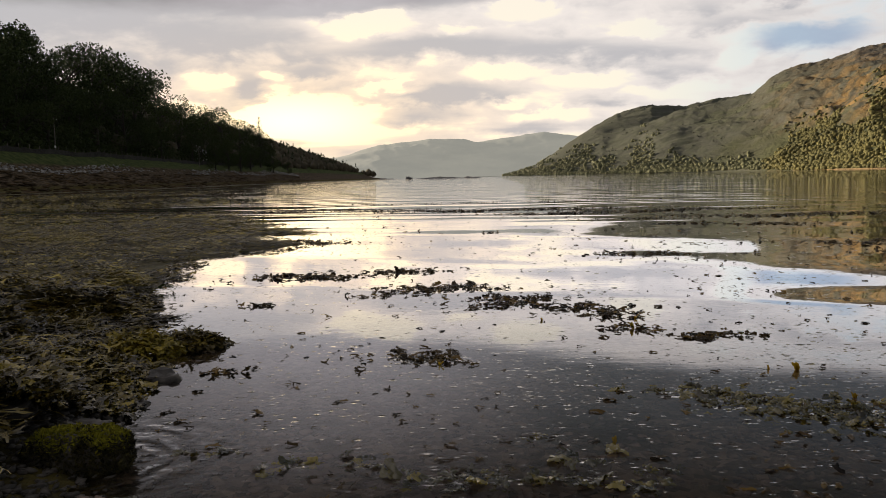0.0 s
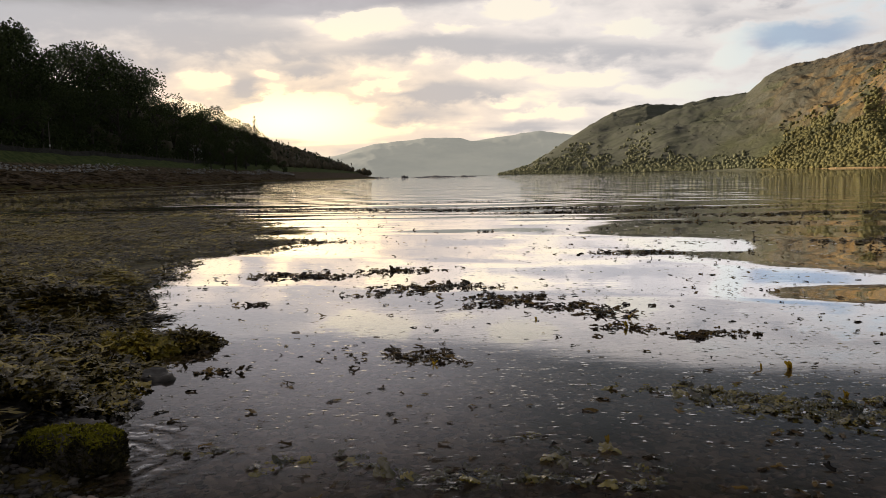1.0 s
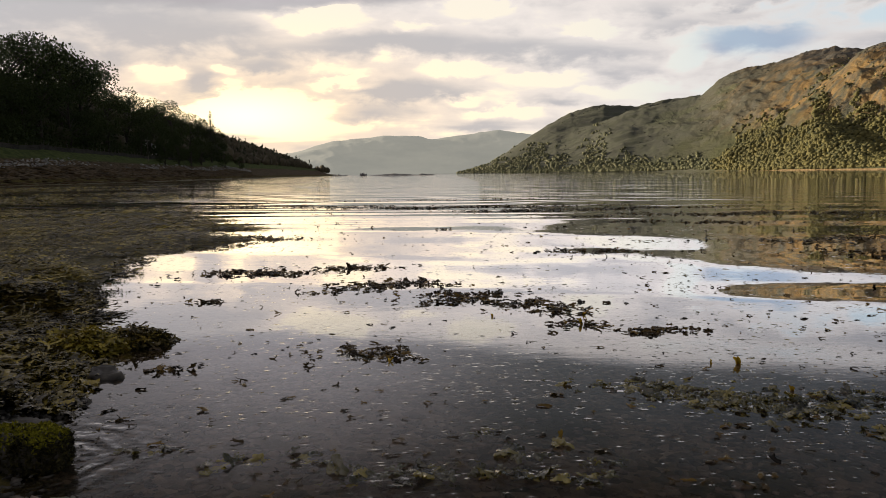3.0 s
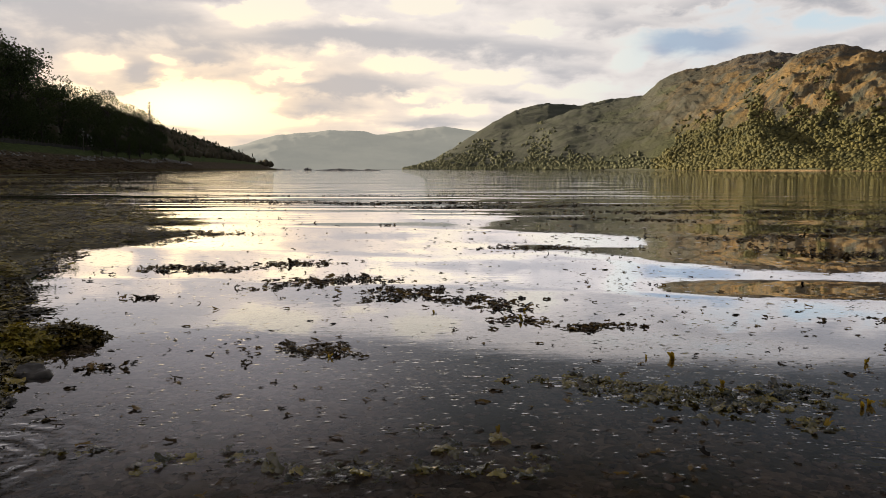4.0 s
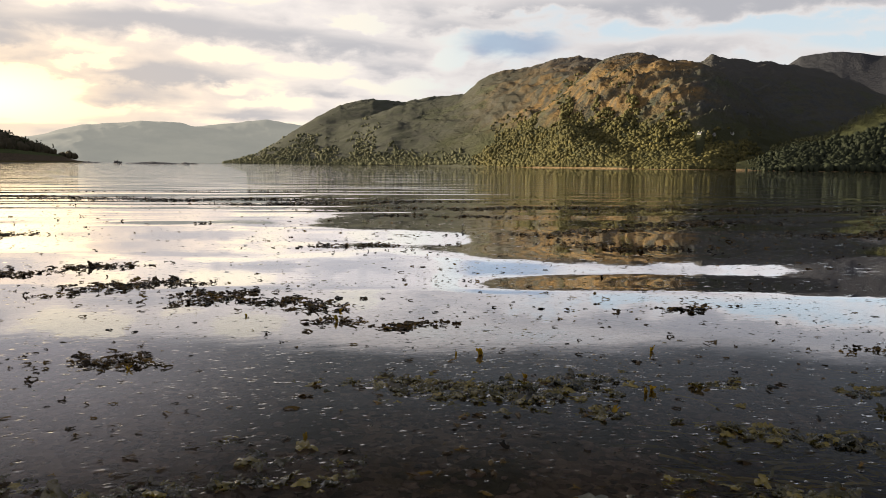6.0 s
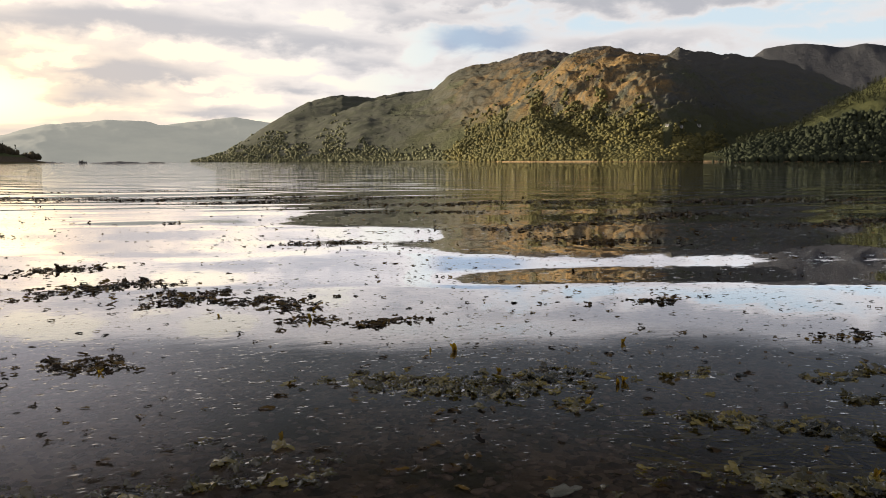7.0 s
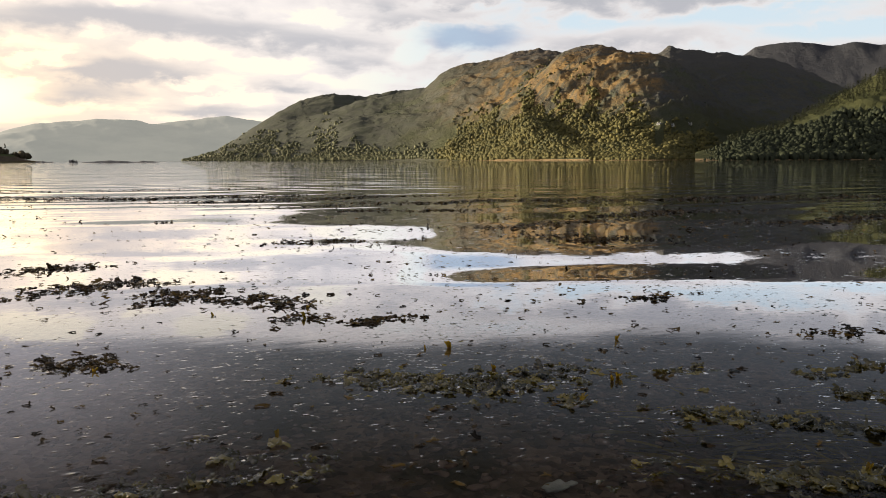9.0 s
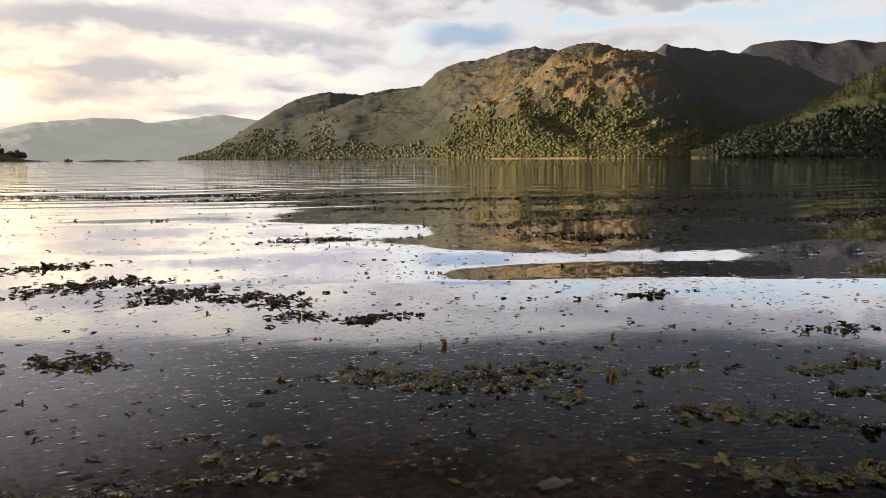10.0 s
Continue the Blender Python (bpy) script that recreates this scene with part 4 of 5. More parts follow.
def fir_tree(seed, tall, sparse=1.0):
    """A spruce: straight trunk and whorls of drooping boughs, thin towards the top."""
    rng = np.random.default_rng(seed)
    tree = new("conifer_tree")
    bits = [tube([(0, 0, -0.6), (0, 0, tall * 0.5), (0.05, 0, tall)], [tall * 0.017, tall * 0.010, 0.03], 6)]
    pts, sizes = [], []
    z = tall * 0.12
    while z < tall * 0.985:
        reach = (tall - z) * 0.19 * (0.75 + 0.5 * rng.random()) + 0.25
        boughs = int(6 * sparse + 1)
        for b in range(boughs):
            a = 2 * math.pi * (b + rng.random() * 0.7) / boughs
            out = reach * (0.7 + 0.5 * rng.random())
            tip = np.array((math.cos(a) * out, math.sin(a) * out, z - out * 0.25))
            bits.append(tube([(0, 0, z), (tip[0] * 0.5, tip[1] * 0.5, z + 0.02 * out), tip], [0.05, 0.035, 0.015], 3))
            for f in np.linspace(0.25, 1.05, max(3, int(out * 3.2))):
                pts.append((tip[0] * f + rng.normal() * 0.12, tip[1] * f + rng.normal() * 0.12, z - out * 0.25 * f * f - 0.1 * rng.random()))
                sizes.append((0.34 + 0.3 * rng.random()) * (0.45 + 0.65 * (1 - z / tall)))
        z += tall * 0.022 * (0.6 + 0.8 * rng.random())
    v, q = joined(bits)
    new("trunk", mesh_np("trunk", v, q, M_BARK)).parent = tree
    v, q = cards(np.array(pts), np.array(sizes), rng, 0.7)
    new("crown", mesh_np("crown", v, q, M_NEEDLE, False)).parent = tree
    return tree


# the skyline of the wood on the bank: bearing and angle of height
SKYLINE = [(-120, 9.0), (-60, 10.5), (-40, 11.0), (-31, 10.2), (-29.2, 10.2), (-27.9, 9.6), (-26.8, 9.0), (-26.3, 8.4), (-25.7, 8.7), (-24.6, 9.35), (-23.2, 9.1), (-22.0, 8.5), (-20.9, 7.3), (-20.1, 6.1),
           (-19.7, 5.4), (-19.2, 5.8), (-18.2, 5.7), (-16.6, 5.1), (-14.3, 4.1), (-12.4, 3.1), (-10.8, 2.2)]


def plant_wood():
    rng = np.random.default_rng(5)
    kinds = [broad_tree(100 + k, 20.0, 7.6 + 1.2 * (k % 3), 175, 0.28) for k in range(4)]
    bearing, rise = [p[0] for p in SKYLINE], [p[1] for p in SKYLINE]
    around = np.linspace(-0.95, 0.95, 13)
    spots = []
    for az in np.arange(-33.5, -13.0, 1.35):
        spots.append((az + rng.normal() * 0.15, -116 - 5 * rng.random(), 0.99 + 0.06 * rng.random()))
        spots.append((az + 0.5 + rng.normal() * 0.2, -140 - 12 * rng.random(), 0.95 + 0.09 * rng.random()))
        spots.append((az + 0.25 + rng.normal() * 0.3, -110 - 3 * rng.random(), 0.55 + 0.25 * rng.random()))
    # unseen trees, added left of the view to shade the foreground from low sun
    for az in np.arange(-105, -34, 6.0):
        spots.append((az, -116 - 8 * rng.random(), 0.9 + 0.1 * rng.random()))
    used = set()
    for az, x, share in spots:
        a = math.radians(az)
        y = x / math.tan(a) if abs(az) < 89 else -3 * (abs(az) - 89)
        dist = math.hypot(x, y)
        half = math.degrees(6.5 / dist)
        dome = np.interp(az + around * half, bearing, rise) + (1 - np.sqrt(1 - around**2)) * math.degrees(7.0 / dist)
        top = math.tan(math.radians(float(dome.min()))) * dist * share + 1.5
        z = float(ground_z(x, y))
        tall = min(34.0, top - z)
        if tall < 5:
            continue
        k = int(rng.integers(0, 4))
        m = pose(x, y, z, 0, 0, rng.random() * 360) @ Matrix.Scale(tall / 19.5, 4)
        if k not in used:
            used.add(k)
            kinds[k].matrix_basis = m
            tree = kinds[k]
        else:
            tree = copy_thing(kinds[k], pose(0, 0, 0))
            tree.matrix_basis = m
        tagged(tree, "tall dark broadleaf tree in full summer leaf on the bank", "tree", "wood along the bank")
    for k in range(4):
        if k not in used:
            kinds[k].matrix_basis = pose(-150, 160, float(ground_z(-150, 160)))
    lone = fir_tree(7, 27.0, 0.8)
    az, x = math.radians(-13.2), -104.0
    y = x / math.tan(az)
    lone.matrix_basis = pose(x, y, float(ground_z(x, y)), 0, 0, 40) @ Matrix.Scale((math.tan(radians(4.62)) * math.hypot(x, y) + 1.5 - float(ground_z(x, y))) / 27.0, 4)
    tagged(lone, "lone tall spruce standing above the shoreline wood", "tree")
    for az, x, tall in ((-12.3, -98, 11), (-13.9, -101, 15), (-14.6, -100, 14), (-11.3, -97, 8), (-16.3, -101, 11), (-15.4, -102, 12)):
        y = x / math.tan(math.radians(az))
        t = copy_thing(kinds[0], pose(0, 0, 0))
        t.matrix_basis = pose(x, y, float(ground_z(x, y)), 0, 0, tall * 77) @ Matrix.Scale(tall / 19.5, 4)
        tagged(t, "small dark broadleaf tree near the shore", "tree", "wood along the bank")


plant_wood()


def bush_templates(seed, count, tall, wide, leaves, leaf, lobes=2, skin=True, sides=6):
    """Small whole crowns, a few rough lumps with loose sprays, for woods too far and many to count."""
    out = []
    for k in range(count):
        rng = np.random.default_rng(seed + k)
        bits, lumps = [], []
        for j in range(lobes):
            cx, cy = wide * 0.24 * math.cos(j * 3.1 + k), wide * 0.24 * math.sin(j * 3.1 + k)
            w, h = wide * (0.40 + 0.10 * rng.random()), tall * (1.0 - 0.28 * j)
            lumps.append((cx, cy, h * 0.55, w, h * 0.45))
            v = []
            for f, r in ((0.0, 0.75), (0.42, 1.05), (0.80, 0.72)):
                for a in range(sides):
                    t = 2 * math.pi * (a + 0.5 * (f > 0.3) + 0.22 * rng.normal()) / sides
                    g = w * r * (1 + 0.15 * rng.normal())
                    v.append((cx + math.cos(t) * g, cy + math.sin(t) * g, h * (f + 0.06 * rng.normal())))
            v.append((cx, cy, h))
            q = [(a * sides + b, a * sides + (b + 1) % sides, (a + 1) * sides + (b + 1) % sides, (a + 1) * sides + b) for a in range(2) for b in range(sides)]
            q += [(2 * sides + b, 2 * sides + b + 1, 2 * sides + (b + 2) % sides, 3 * sides) for b in range(0, sides, 2)]
            if skin:
                bits.append((np.array(v), np.array(q)))
        if leaves:
            p = crown_points(lumps, max(1, leaves // lobes), rng, 0.95)
            bits.append(cards(p, leaf * (0.6 + 0.6 * rng.random(len(p))), rng))
        out.append(joined(bits))
    return out


def fir_templates(seed, count, tall, leaves):
    out = []
    for k in range(count):
        rng = np.random.default_rng(seed + k)
        h = rng.random(leaves) ** 1.5
        a = rng.random(leaves) * 6.283
        r = tall * 0.19 * (1 - h) * (0.6 + 0.5 * rng.random(leaves)) + 0.1
        p = np.stack([np.cos(a) * r, np.sin(a) * r, tall * (0.06 + 0.94 * h)], 1)
        out.append(cards(p, tall * 0.075 * (0.6 + 0.7 * rng.random(leaves)), rng))
    return out


def wood_on(name, templates, x, y, z, sizes, mat, label, rng):
    rows = np.stack([x, y, z, sizes, rng.random(len(x)) * 6.283, 0 * x, 0 * x], 1)
    v, q = scattered(templates, rows, rng)
    return tagged(new(name, mesh_np(name, v, q, mat, True)), label, "seaweed" if "wrack" in name else "woodland", kind="stuff")


def far_woods():
    rng = np.random.default_rng(11)
    # birch and oak on the lower slopes of the main hill: how high they climb, by bearing
    n = 118000
    az, inland = 4.5 + 44 * rng.random(n), 3 + 1000 * rng.random(n) ** 1.25
    x, y, z = HILL.at(az, inland)
    up = np.degrees(np.arctan2(z, np.hypot(x, y)))
    top = np.interp(az, [4, 8, 11, 13, 13.8, 14.6, 15.6, 17, 20, 22.5, 24, 27, 29, 31, 33, 35, 37, 39, 41, 44, 49],
                    [0.6, 1.3, 1.5, 1.0, 1.6, 2.5, 2.0, 0.8, 0.7, 1.0, 2.2, 3.2, 4.2, 4.8, 4.6, 4.2, 3.2, 2.6, 2.0, 1.5, 1.3])
    patch = fbm(az * 1.3, inland / 130, 61, 4)
    keep = up < top * (0.92 + 0.28 * patch)
    # glades on the far end and in the shaded hollow
    keep &= (patch > -0.35) | (inland < 60) | ((az > 23) & (az < 37))
    strays = (patch > 0.1) & (up < top * 1.5) & (rng.random(n) < 0.10)
    keep = (keep & (rng.random(n) < np.interp(az, [4, 22, 24, 37, 40, 49], [0.2, 0.2, 1.0, 1.0, 0.6, 0.4]))) | strays
    keep |= (rng.random(n) < 0.9) & (inland < 26) & (az > 5.5) & (az < 42)
    keep &= (z > 0.8) & ((inland > 9) | (az < 27) | (az > 36.5))
    az, x, y, z = az[keep], x[keep], y[keep], z[keep]
    size = (0.50 + 0.72 * rng.random(len(x)) ** 1.6) * np.interp(az, [5, 20, 35], [1.1, 1.0, 0.85])
    forms = bush_templates(300, 10, 6.0, 9.0, 0, 0.75, 1)
    for pick, name, mat in ((az < 22.5, "far_end_woodland", M_HAZEWOOD), (az >= 22.5, "hillside_woodland", M_FARWOOD)):
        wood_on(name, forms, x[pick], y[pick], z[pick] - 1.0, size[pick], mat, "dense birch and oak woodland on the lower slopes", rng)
    # scrub dotted over the open slopes
    n = 5000
    az, inland = 6 + 40 * rng.random(n), 40 + 1000 * rng.random(n)
    keep = fbm(az * 1.6, inland / 90, 67, 4) > 0.05 + 0.35 * rng.random(n)
    az, inland = az[keep], inland[keep]
    x, y, z = HILL.at(az, inland)
    wood_on("hill_scrub", bush_templates(310, 6, 2.2, 5.0, 0, 0.8, 1), x, y, z - 0.5, 0.4 + 0.9 * rng.random(len(x)) ** 2, M_SCRUB, "low heather and gorse scrub on the open slopes", rng)
    # woods below and spruces above the field
    n = 6500
    az, s = 41.2 + 26 * rng.random(n), rng.random(n)
    x, y, z = FIELD_HILL.at(az, s * 0.98)
    up = np.degrees(np.arctan2(z, np.hypot(x, y))) + 0.14 * fbm(az * 2.2, s * 6, 8, 3)
    keep = (rng.random(n) < np.interp(az, [41.5, 44.5], [0.0, 1.0])) & (up < np.interp(az, [41, 44.5, 46, 47, 50, 53, 70], [2.0, 2.0, 1.55, 2.0, 2.85, 3.35, 4.0]))
    x, y, z, az = x[keep], y[keep], z[keep], az[keep]
    wood_on("shore_woodland", bush_templates(330, 6, 9.0, 8.5, 3, 1.1, 1), x, y, z - 0.6, (0.55 + 0.6 * rng.random(len(x))) * np.interp(az, [41.2, 45.0], [0.2, 1.0]), M_SHADEWOOD, "mixed woodland along the loch shore, coloured as in shade", rng)
    n = 9000
    az, s = 43.0 + 25 * rng.random(n), 0.3 + 0.72 * rng.random(n)
    x, y, z = FIELD_HILL.at(az, s)
    up = np.degrees(np.arctan2(z, np.hypot(x, y))) + 0.10 * fbm(az * 1.5, s * 3, 9, 3)
    keep = (up > np.interp(az, [43, 46, 47, 50, 53, 70], [1.1, 1.8, 2.3, 3.45, 4.15, 5.2])) & (rng.random(n) < 0.6)
    x, y, z = x[keep], y[keep], z[keep]
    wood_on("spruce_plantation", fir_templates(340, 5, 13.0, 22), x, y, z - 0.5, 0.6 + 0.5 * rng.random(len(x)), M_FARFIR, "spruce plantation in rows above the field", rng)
    # the long wooded hill that runs out to the headland
    n = 2500
    y = 250 + 760 * rng.random(n) ** 0.8
    w = 26 + 150 * rng.random(n)
    x = bank_line(y) - w
    z = ground_z(x, y)
    keep = (z > 4.0) & ((w > 34) | (y > 520))
    x, y, z = x[keep], y[keep], z[keep]
    size = (0.55 + 0.5 * rng.random(len(x)))
    half = rng.random(len(x)) < 0.15
    wood_on("headland_woodland", bush_templates(360, 5, 9.0, 8.0, 6, 0.7, sides=4), x[~half], y[~half], z[~half] - 0.5, size[~half], M_HEADWOOD, "dark mixed woodland on the headland", rng)
    wood_on("headland_spruces", fir_templates(370, 5, 12.0, 44), x[half], y[half], z[half] - 0.4, size[half], M_NEEDLE, "young spruces among the headland wood", rng)
    # mats of dry wrack on the beach below the bank
    n = 2600
    y = 70 + 420 * rng.random(n) ** 1.4
    w = -2 + 15.5 * rng.random(n)
    x = bank_line(y) - w
    wood_on("beach_wrack", bush_templates(390, 6, 0.34, 2.2, 0, 0.3, 1, sides=4), x, y, ground_z(x, y) - 0.06, 0.4 + 0.9 * rng.random(n) ** 2, M_BEACH, "brown mats of dry wrack strewn over the beach", rng)
    # undergrowth at the wood's foot
    n = 1100
    y = 90 + 430 * rng.random(n)
    w = 30 + 30 * rng.random(n) ** 1.5
    x = bank_line(y) - w
    wood_on("undergrowth", bush_templates(380, 5, 4.5, 5.0, 44, 0.42, 2, False), x, y, ground_z(x, y) - 0.3, 0.6 + 1.1 * rng.random(n) ** 1.5, M_LEAF, "dark undergrowth beneath the shoreline trees", rng)


far_woods()

# ---- seaweed ----
def frond(seed, length, width, forks, lift, segs=2, wiggle=0.3, rib=True):
    """A forked strap of weed along +x, one skin with a raised midrib that swells at the forks."""
    rng = np.random.default_rng(seed)
    verts, quads = [], []

    def ring(c, a, w):
        s, t = np.array((-math.sin(a), math.cos(a), 0)), rng.normal() * 0.35
        mid = [c + (0, 0, w * (0.35 + 0.4 * rng.random()))] if rib else []
        verts.extend([c + s * w + (0, 0, w * t), *mid, c - s * w - (0, 0, w * t)])
        return len(verts) - 2 - len(mid)

    def blade(base, p, a, ln, wd, left):
        for k in range(segs):
            a += rng.normal() * wiggle
            p = p + np.array((math.cos(a), math.sin(a), 0)) * ln / segs
            p[2] = lift * max(0.0, math.sin(min(1.0, p[0] / length) * 3.0)) + abs(rng.normal()) * lift * 0.5
            tip = not left and k == segs - 1
            b = ring(p, a, wd * (0.45 if tip else 0.85 + 0.4 * rng.random()))
            quads.extend([(base + e, base + e + 1, b + e + 1, b + e) for e in range(2 if rib else 1)])
            base = b
        if left:
            spread = 0.45 + 0.3 * rng.random()
            for side in (-1, 1):
                blade(base, p.copy(), a + side * spread, ln * (0.62 + 0.25 * rng.random()), wd * 0.9, left - 1)

    first = ring(np.zeros(3), 0.0, width)
    blade(first, np.zeros(3), 0.0, length / (1 + 0.62 * forks), width, forks)
    return np.array(verts), np.array(quads)


LONG = [frond(500 + k, 0.50, 0.007 + 0.003 * (k % 3), 2, 0.016, 2, 0.42, False) for k in range(8)]
LEAFY = [frond(510 + k, 0.22, 0.014 + 0.005 * (k % 3), 2, 0.014, 2, 0.4, False) for k in range(8)]
BUSHY = [frond(520 + k, 0.24, 0.022 + 0.008 * (k % 3), 3, 0.014, 2) for k in range(6)]
SCRAP = [frond(540 + k, 0.09, 0.008 + 0.003 * (k % 3), 1, 0.004, 2) for k in range(6)]
STRAP = [frond(600 + k, 0.75, 0.013 + 0.004 * (k % 3), 1, 0.010, 5, 0.16, False) for k in range(6)]
TIP = [frond(580 + k, 0.24, 0.034, 0, 0.01, 4, 0.12) for k in range(4)]
FINE = [frond(620 + k, 0.20, 0.011 + 0.004 * (k % 3), 2, 0.016, 1, 0.5, False) for k in range(8)]
COARSE = [frond(560 + k, 0.50, 0.013, 2, 0.02, 1, 0.4, False) for k in range(6)]


def shore_wrack():
    """The thick bed of wrack over the foreshore."""
    rng = np.random.default_rng(21)
    n = 70000
    az = -34 + 30 * rng.random(n)
    r = np.where(np.arange(n) < 42000, np.sqrt(9 + (12.0**2 - 9) * rng.random(n)), np.sqrt(9.5**2 + (30.0**2 - 9.5**2) * rng.random(n)))
    x, y = polar(az, r)
    d = x - shore_x(y)
    ragged = (0.24 + 0.50 * step(r, 8.5, 12)) * fbm(x * 1.3, y * 1.3, 4, 4)
    keep = (d < ragged - 0.05) & ((y > 5.0) | (d < -0.60 + 0.5 * ragged) | ((y > 4.5) & (d < -0.25)))
    # beyond ten metres the bed breaks up into long streaks
    keep &= fbm(x * 0.06, y * 0.12, 9, 4) + 0.25 * fbm(x * 0.5, y * 1.2, 10, 3) > -1.3 + 1.22 * step(r, 9, 15)
    x, y, d, r = x[keep], y[keep], d[keep], r[keep]
    mound = np.clip(fbm(x * 1.5, y * 1.5, 6, 4) + 0.25, 0, 1.3) * 0.16 + np.clip(fbm(x * 0.5, y * 0.5, 8, 3), 0, 1) * 0.12
    mound = mound * (1.7 - 1.2 * step(r, 8, 19))
    z = np.maximum(ground_z(x, y), -0.02 + 0.026 * step(r, 9, 11)) + (0.03 + mound) * (0.55 + 0.45 * rng.random(len(x))) * step(-d, -0.15, 0.6) + 0.01
    flow = -0.25 + 1.5 * fbm(x * 0.5, y * 0.5, 15, 3) + 0.32 * rng.normal(size=len(x)) + 3.14159 * (rng.random(len(x)) < 0.5)
    leafy_ = rng.random(len(x)) < 0.5 + 0.45 * step(-d, 1.2, 0.2) + 0.35 * fbm(x * 0.6, y * 0.6, 19, 3)
    near = r < 10.4 + 1.2 * fbm(x * 0.6, y * 0.6, 27, 3)
    # dark leafy clumps along the water's edge and here and there in the bed
    near |= fbm(x * 1.1, y * 0.8, 31, 4) > 0.32 - 0.50 * step(d, -1.6, -0.3)
    for pick, forms, name, size in ((~leafy_ & near, LONG, "knotted_wrack_bed", 1.0), (leafy_ & near, LEAFY, "bladder_wrack_bed", 1.0), (~near, FINE, "outer_wrack_bed", 0.9)):
        k = pick.sum()
        rows = np.stack([x[pick], y[pick], z[pick], size * (0.38 + 0.5 * rng.random(k)), flow[pick], np.clip(rng.normal(size=k) * 0.09 + 0.02, -0.10, 0.11) * np.clip(9 / y[pick], 0.25, 1), np.clip(rng.normal(size=k) * 0.3, -0.35, 0.35) * np.clip(9 / y[pick], 0.3, 1)], 1)
        v, q = scattered(forms, rows, rng)
        tagged(new(name, mesh_np(name, v, q, M_BAYWRACK if forms is FINE else M_WRACK)), "thick wet bed of olive and brown wrack on the foreshore", "seaweed", kind="stuff")
    # thin tresses further along the bay
    n = 22000
    az = -34 + 32 * rng.random(n)
    r = 22 + 110 * rng.random(n) ** 1.9
    x, y = polar(az, r)
    d = x - shore_x(y)
    streak = fbm(x * 0.06, y * 0.12, 9, 4)
    keep = (d < 1.0 + 4.0 * streak) & (streak > -0.10 - 0.30 * step(-d, 2, 12) + 0.15 * step(r, 40, 100))
    x, y = x[keep], y[keep]
    k = len(x)
    z = np.maximum(ground_z(x, y), 0.0) + 0.02 * rng.random(k)
    rows = np.stack([x, y, z, 0.30 + 0.45 * rng.random(k) + 0.005 * r[keep], rng.normal(size=k) * 0.6 + 3.14159 * (rng.random(k) < 0.5), rng.normal(size=k) * 0.05, rng.normal(size=k) * 0.25], 1)
    v, q = scattered(COARSE, rows, rng)
    tagged(new("bay_wrack", mesh_np("bay_wrack", v, q, M_BAYWRACK)), "streaks of floating wrack over the shallow bay", "seaweed", kind="stuff")


shore_wrack()


FRONDS = {}


def frond_mesh(k, mat):
    if (k, mat.name) not in FRONDS:
        FRONDS[k, mat.name] = mesh_np("frond", *BUSHY[k], mat)
    return FRONDS[k, mat.name]


def weed_patch(x, y, wide, deep, turn, count, tips=0.08, mat=None, sunk=0.0, label=""):
    """One drifting clump of wrack: straps spread over the water, a few with tips that stand out of it."""
    rng = np.random.default_rng(int(abs(x * 1000 + y * 77)) % 99991)
    clump = holder("seaweed_clump", (x, y, 0))
    c, s = math.cos(turn), math.sin(turn)
    for k in range(count):
        px, py = rng.normal() * wide * 0.36, rng.normal() * deep * 0.30
        if rng.random() < 0.28:
            px, py = px * 2.0, py * 2.2
        heart = math.exp(-((px / wide * 2.2) ** 2) - (py / deep * 2.2) ** 2)
        py += 0.30 * deep * math.sin(px / wide * 7 + x * 5)
        px, py = px * c - py * s, px * s + py * c
        up = rng.random() < tips
        tilt = 0.25 + 0.5 * rng.random() if up else 0.02 + 0.05 * rng.normal()
        size = (0.14 + 0.14 * rng.random()) if up else (0.13 + 0.30 * rng.random() ** 1.4)
        size *= (1 + 0.025 * y) * (1.35 if sunk else 1.0)
        ob = new("frond", frond_mesh(int(rng.integers(0, 6)), mat or M_FLOAT))
        ob.parent = clump
        ob.matrix_basis = pose(px, py, 0.001 + (0.005 + 0.012 * heart) * (sunk == 0) * rng.random() - sunk * (0.12 + rng.random() ** 0.7), math.degrees(0.3 * rng.normal()), -math.degrees(tilt), rng.random() * 360) @ Matrix.Scale(size, 4)
    return tagged(clump, label or "dark brown bladder wrack clump drifting on still water", "seaweed", "drifting weed")


